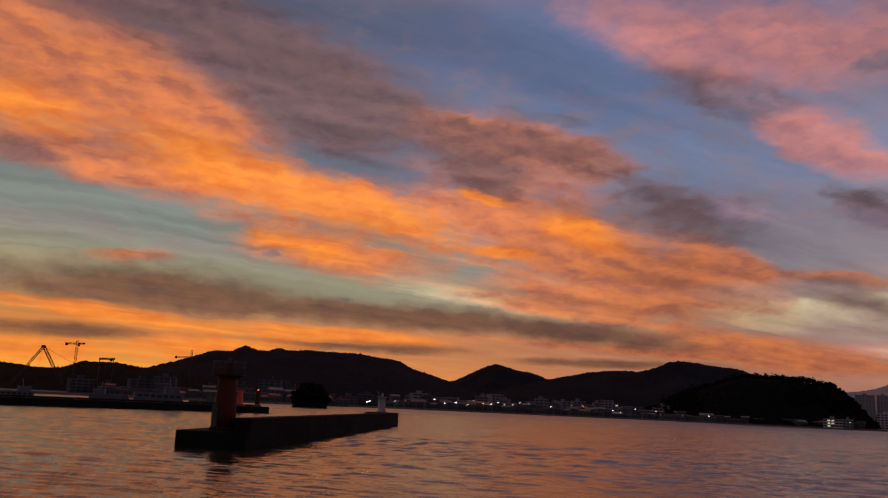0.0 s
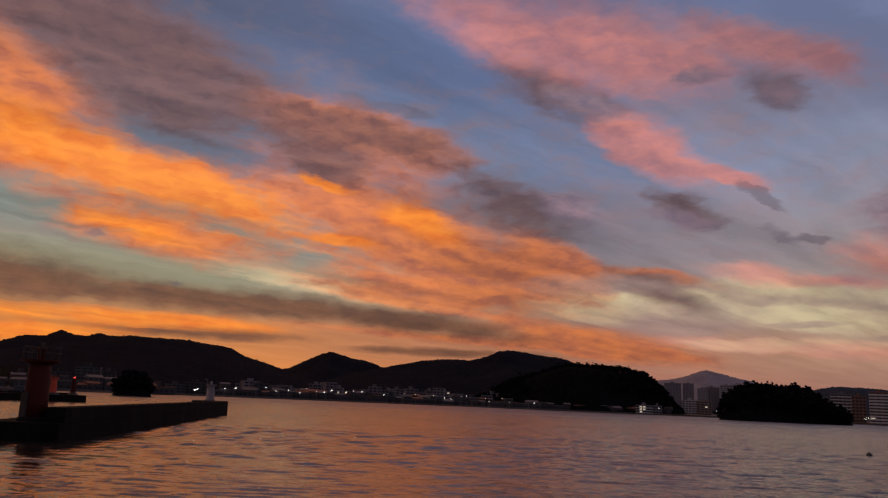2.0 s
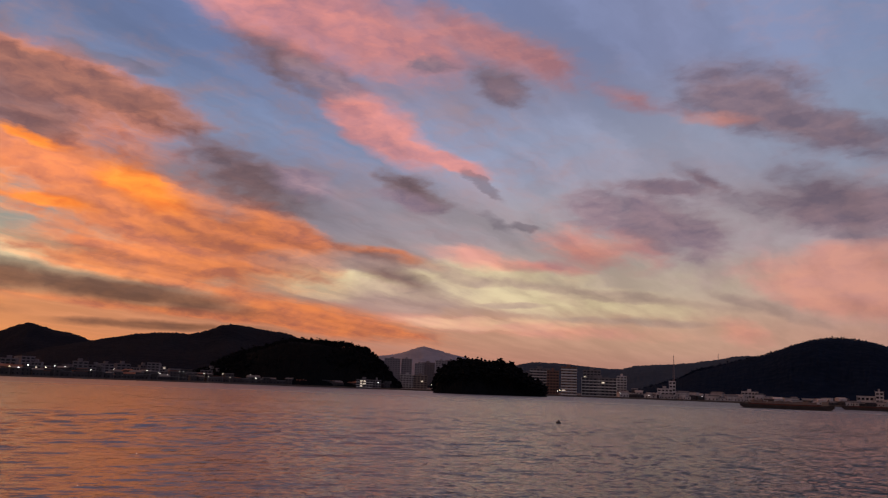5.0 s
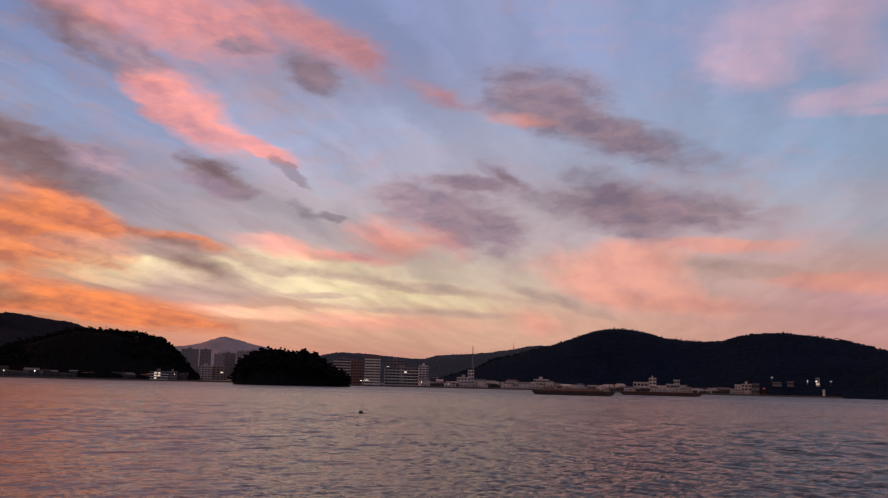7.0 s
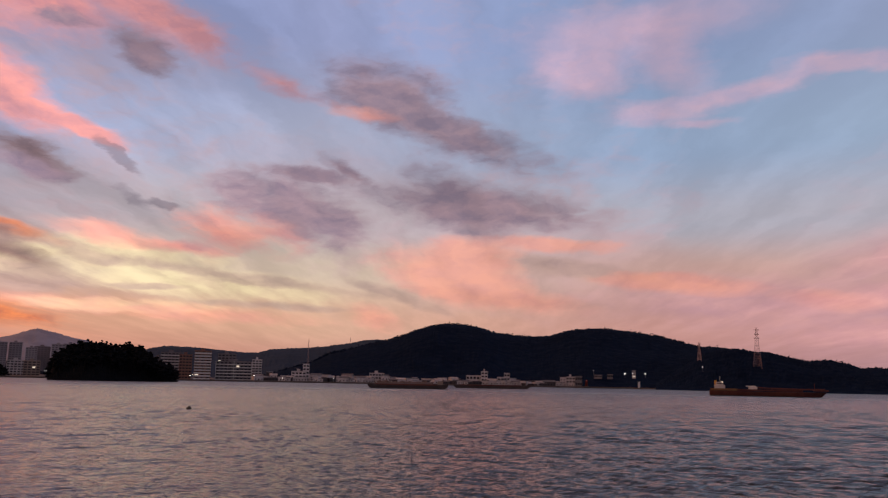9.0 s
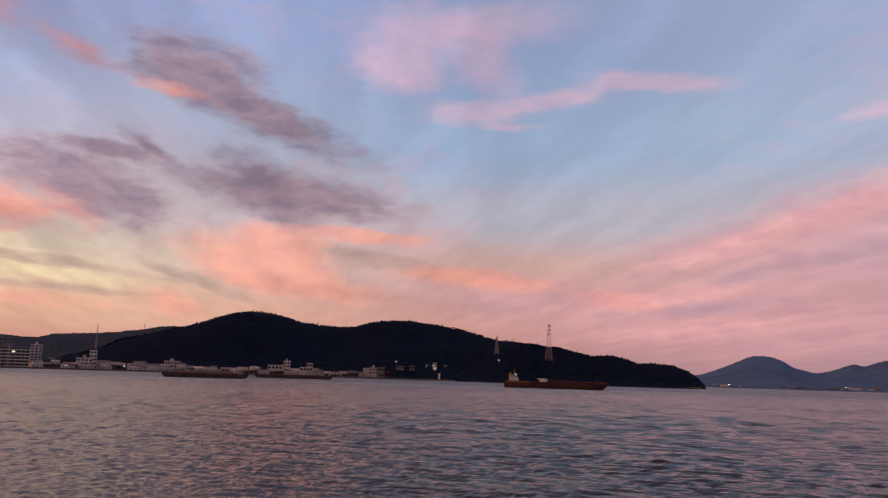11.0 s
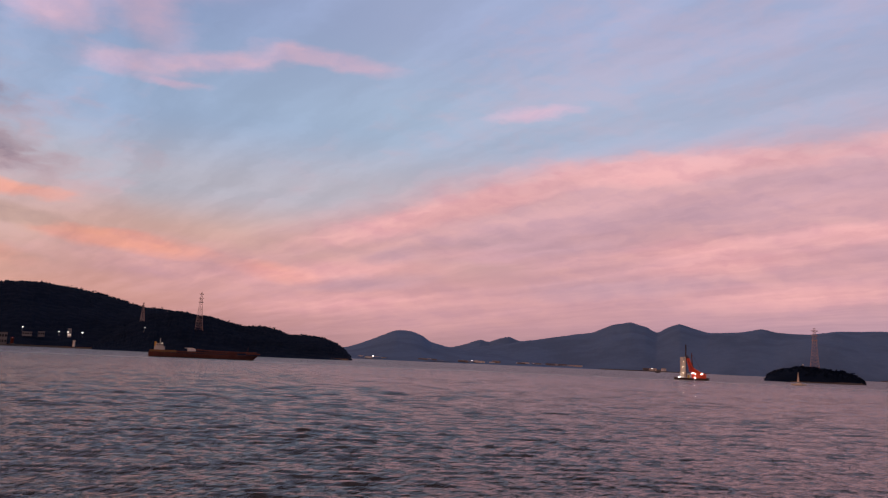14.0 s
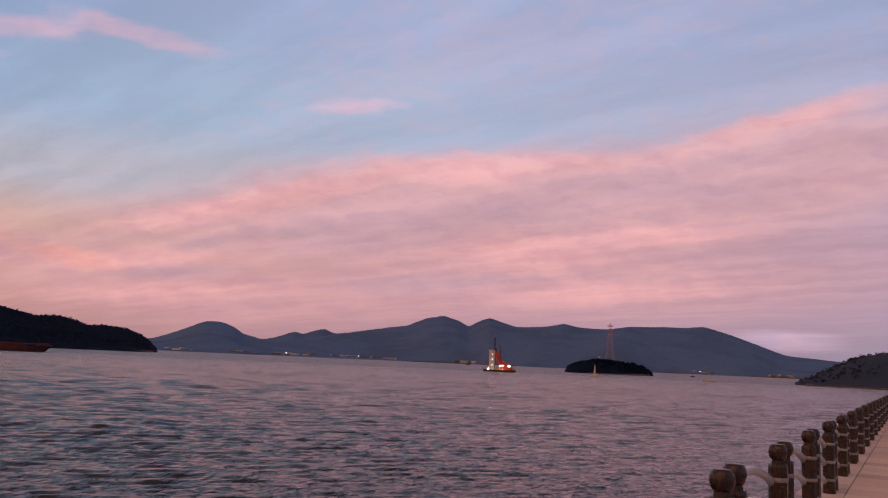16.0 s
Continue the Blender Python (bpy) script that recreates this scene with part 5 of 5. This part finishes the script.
def sailboat(bearing, away, mast, lean, label, sail):
    e = thing("sailboat", place(bearing, away, 0), label, "boat", "small sailing boats")
    part("hull", hull(6.2, 2.0, 0.75, 0.4, bow=0.3), M_WHITE, e)
    part("cabin", Shape().box(-1.2, 1.2, -0.6, 0.6, 0.75, 1.2, 0.2), M_WHITE, e, bevel=0.05)
    part("mast", Shape().tube([(0.3, 0, 0.7), (0.3 + lean, 0, mast)], 0.07, 6), M_STEEL, e)
    part("boom", Shape().tube([(0.3, 0, 1.5), (-2.4, 0, 1.45)], 0.05, 5), M_STEEL, e)
    s = Shape()
    s.loft([[(0.25 + lean * t, -0.03, 1.6 + (mast - 1.8) * t), (0.25 + lean * t, 0.03, 1.6 + (mast - 1.8) * t), (0.2 + lean * t - sail * (1 - t), 0.12 * (1 - t) + 0.02, 1.6 + (mast - 1.8) * t), (0.2 + lean * t - sail * (1 - t), 0.1 * (1 - t), 1.6 + (mast - 1.8) * t)] for t in (0, 0.3, 0.6, 0.85, 1.0)])
    part("sail", s, M_SAIL, e)


M_SAIL = worn("sailcloth", (0.72, 0.66, 0.58), (0.8, 0.74, 0.66), 1.0, 0.8)
sailboat(72.55, 410, 6.2, -0.5, "white sailing boat with a narrow raised sail", 1.0)
sailboat(79.95, 415, 5.4, -0.1, "small sailing boat with its sail nearly furled", 0.3)
tagged(part("navigation_light", Shape().lathe([(0.5, 0), (0.4, 3.2), (0.7, 3.3), (0.5, 4.2), (0.1, 4.4)], 12), M_WHITE, at=place(72.8, 688, 9.5)), "white light marker on the island's crest", "beacon")
for b, d, w in ((63.8, 1500, 9), (78.95, 800, 5)):
    ferry(b, d, w, "small white boat far out in the strait")
far_town = random.Random(8)
for b0, b1, n in ((43.3, 45.2, 5), (47.6, 49.0, 4), (50.4, 53.0, 9), (54.2, 58.8, 15), (62.8, 64.4, 4), (67.8, 70.4, 8), (76.3, 77.4, 4), (78.6, 80.2, 5), (83.6, 85.0, 5)):
    for k in range(n):
        b = b0 + (b1 - b0) * (k + far_town.uniform(0.1, 0.9)) / n
        d = float(np.interp(b, (40, 48, 56, 66, 80, 94), (2350, 2300, 2450, 2650, 2700, 2600)))
        house(b, d + far_town.uniform(8, 60), far_town.uniform(10, 30), 14, far_town.uniform(3, 9), far_town.choice((M_WALL, M_SLAB, M_GREY)), far_town.choice((M_WALL, M_ROOF)), "long pale shed on the shore across the strait", False, z=2.5, turn=far_town.uniform(-20, 20))
for b, d in ((44.3, 2330), (47.9, 2310), (51.2, 2350), (55.4, 2450), (56.2, 2470), (63.4, 2600), (69.1, 2670), (79.4, 2705), (84.3, 2690)):
    lamp(b, d, 7, M_LIT, 1.3, z=2.5)
part_float = part("mooring_float", Shape().lathe([(0.05, -0.3), (0.45, -0.15), (0.55, 0.1), (0.42, 0.35), (0.12, 0.5), (0.1, 0.7), (0.02, 0.72)], 14), M_DARK, at=place(-5.43, 110, 0.0) @ Matrix.Diagonal((0.62, 0.62, 0.62, 1)), smooth=True)
tagged(part_float, "black mooring float on the open water", "buoy")


# ---------------------------------------------------------------- promenade railing and paving
def post_pair_position(k, second):
    return 0.65 + 2.5 * k + (0.42 if second else 0.0)


RAILS = (0.22, 0.47, 0.72)


def wooden_post():
    e = thing("railing_post", pose(0, 0, 0), "weathered brown timber-look post with a round cap", "post", "posts of the promenade railing")
    part("shaft", Shape().lathe([(0.094, 0.0), (0.088, 0.03), (0.084, 0.4), (0.085, 0.83), (0.077, 0.86)], 10), M_POST, e, smooth=False)
    part("neck", Shape().lathe([(0.056, 0.855), (0.052, 0.9)], 12), M_DARK, e)
    part("cap", Shape().lathe([(0.05, 0.89), (0.072, 0.91), (0.084, 0.955), (0.08, 0.995), (0.066, 1.022), (0.058, 1.03), (0.02, 1.032)], 14), M_POST, e, smooth=True)
    for z in RAILS:
        part("clamp", Shape().lathe([(0.086, z - 0.02), (0.092, z), (0.086, z + 0.02)], 12), M_STEEL, e)
    return e


def wood_grain(n):
    p = n.make("ShaderNodeTexCoord").outputs["Object"]
    q = n.make("ShaderNodeMapping", {"Vector": p, "Scale": (1.0, 1.0, 0.12)}).outputs[0]
    g, w = n.noise(q, 60.0, 5.0, 0.65), n.noise(p, 7.0, 4.0, 0.6)
    c = n.mix(n.span(g, 0.35, 0.65), (0.012, 0.008, 0.006, 1), (0.06, 0.036, 0.022, 1))
    c = n.mix(n.span(w, 0.5, 0.7, 0.0, 0.75, smooth=True), c, (0.02, 0.014, 0.011, 1))
    return {"Base Color": c, "Roughness": n.span(w, 0.3, 0.7, 0.16, 0.4), "bump": (g, 0.6, 0.004)}


M_POST = surface("brown_post", wood_grain)
QUAY = pose(0, 1.10, 2.36, 0, 0, SLOPE)
first = wooden_post()
first.matrix_basis = QUAY @ pose(0.65, 0, 0)
for k in range(44):
    for second in (False, True):
        if (k, second) != (0, False):
            copy_thing(first, QUAY @ pose(post_pair_position(k, second), 0, 0, 0, 0, (k * 47 + second * 120) % 360))


def rail_section(k):
    e = thing("railing", QUAY @ pose(post_pair_position(k, True), 0, 0), "three bowed bright metal rails between paired posts", "railing", "rail sections of the promenade")
    length = 2.5 - 0.42
    for z in RAILS:
        pts = [(length * t, 0.05 + 0.06 * math.sin(math.pi * t), z - 0.05 + 0.2 * math.sin(math.pi * t) ** 0.75) for t in (i / 14 for i in range(15))]
        part("rail", Shape().tube(pts, 0.037, 10), M_RAIL, e, smooth=True)
    return e


sec = rail_section(0)
for k in range(1, 43):
    copy_thing(sec, QUAY @ pose(post_pair_position(k, True), 0, 0))

# sandy slabs, coloured paler and warmer in place of street lamp light
M_PAVER = worn("lit_sandy_paver", (0.80, 0.64, 0.52), (0.88, 0.73, 0.6), 1.2, 0.85, grime=(0.62, 0.5, 0.41))
M_PAVER2 = worn("brown_paver", (0.7, 0.56, 0.46), (0.78, 0.64, 0.53), 1.2, 0.85)
slab = Shape().box(-0.292, 0.292, -0.292, 0.292, 0.0, 0.03, 0.01).mesh("paver")
slab.materials.append(M_PAVER)
slab2 = Shape().box(-0.292, 0.292, -0.292, 0.292, 0.0, 0.03, 0.01).mesh("paver")
slab2.materials.append(M_PAVER2)
count = 0
rest = Shape()
for i in range(3, 190):
    for j in range(6):
        x, y = 4.0 + i * 0.6, 0.1 - j * 0.6
        if count < 300:
            ob = part("paver", slab2 if i % 4 == 0 else slab, None, quay, at=pose(x, y, 2.364))
            count += 1
        else:
            rest.box(x - 0.292, x + 0.292, y - 0.292, y + 0.292, 2.364, 2.394)
far = part("paving", rest, M_PAVER, quay)
tagged(far, "sandy paving slabs running on along the quay", kind="stuff")
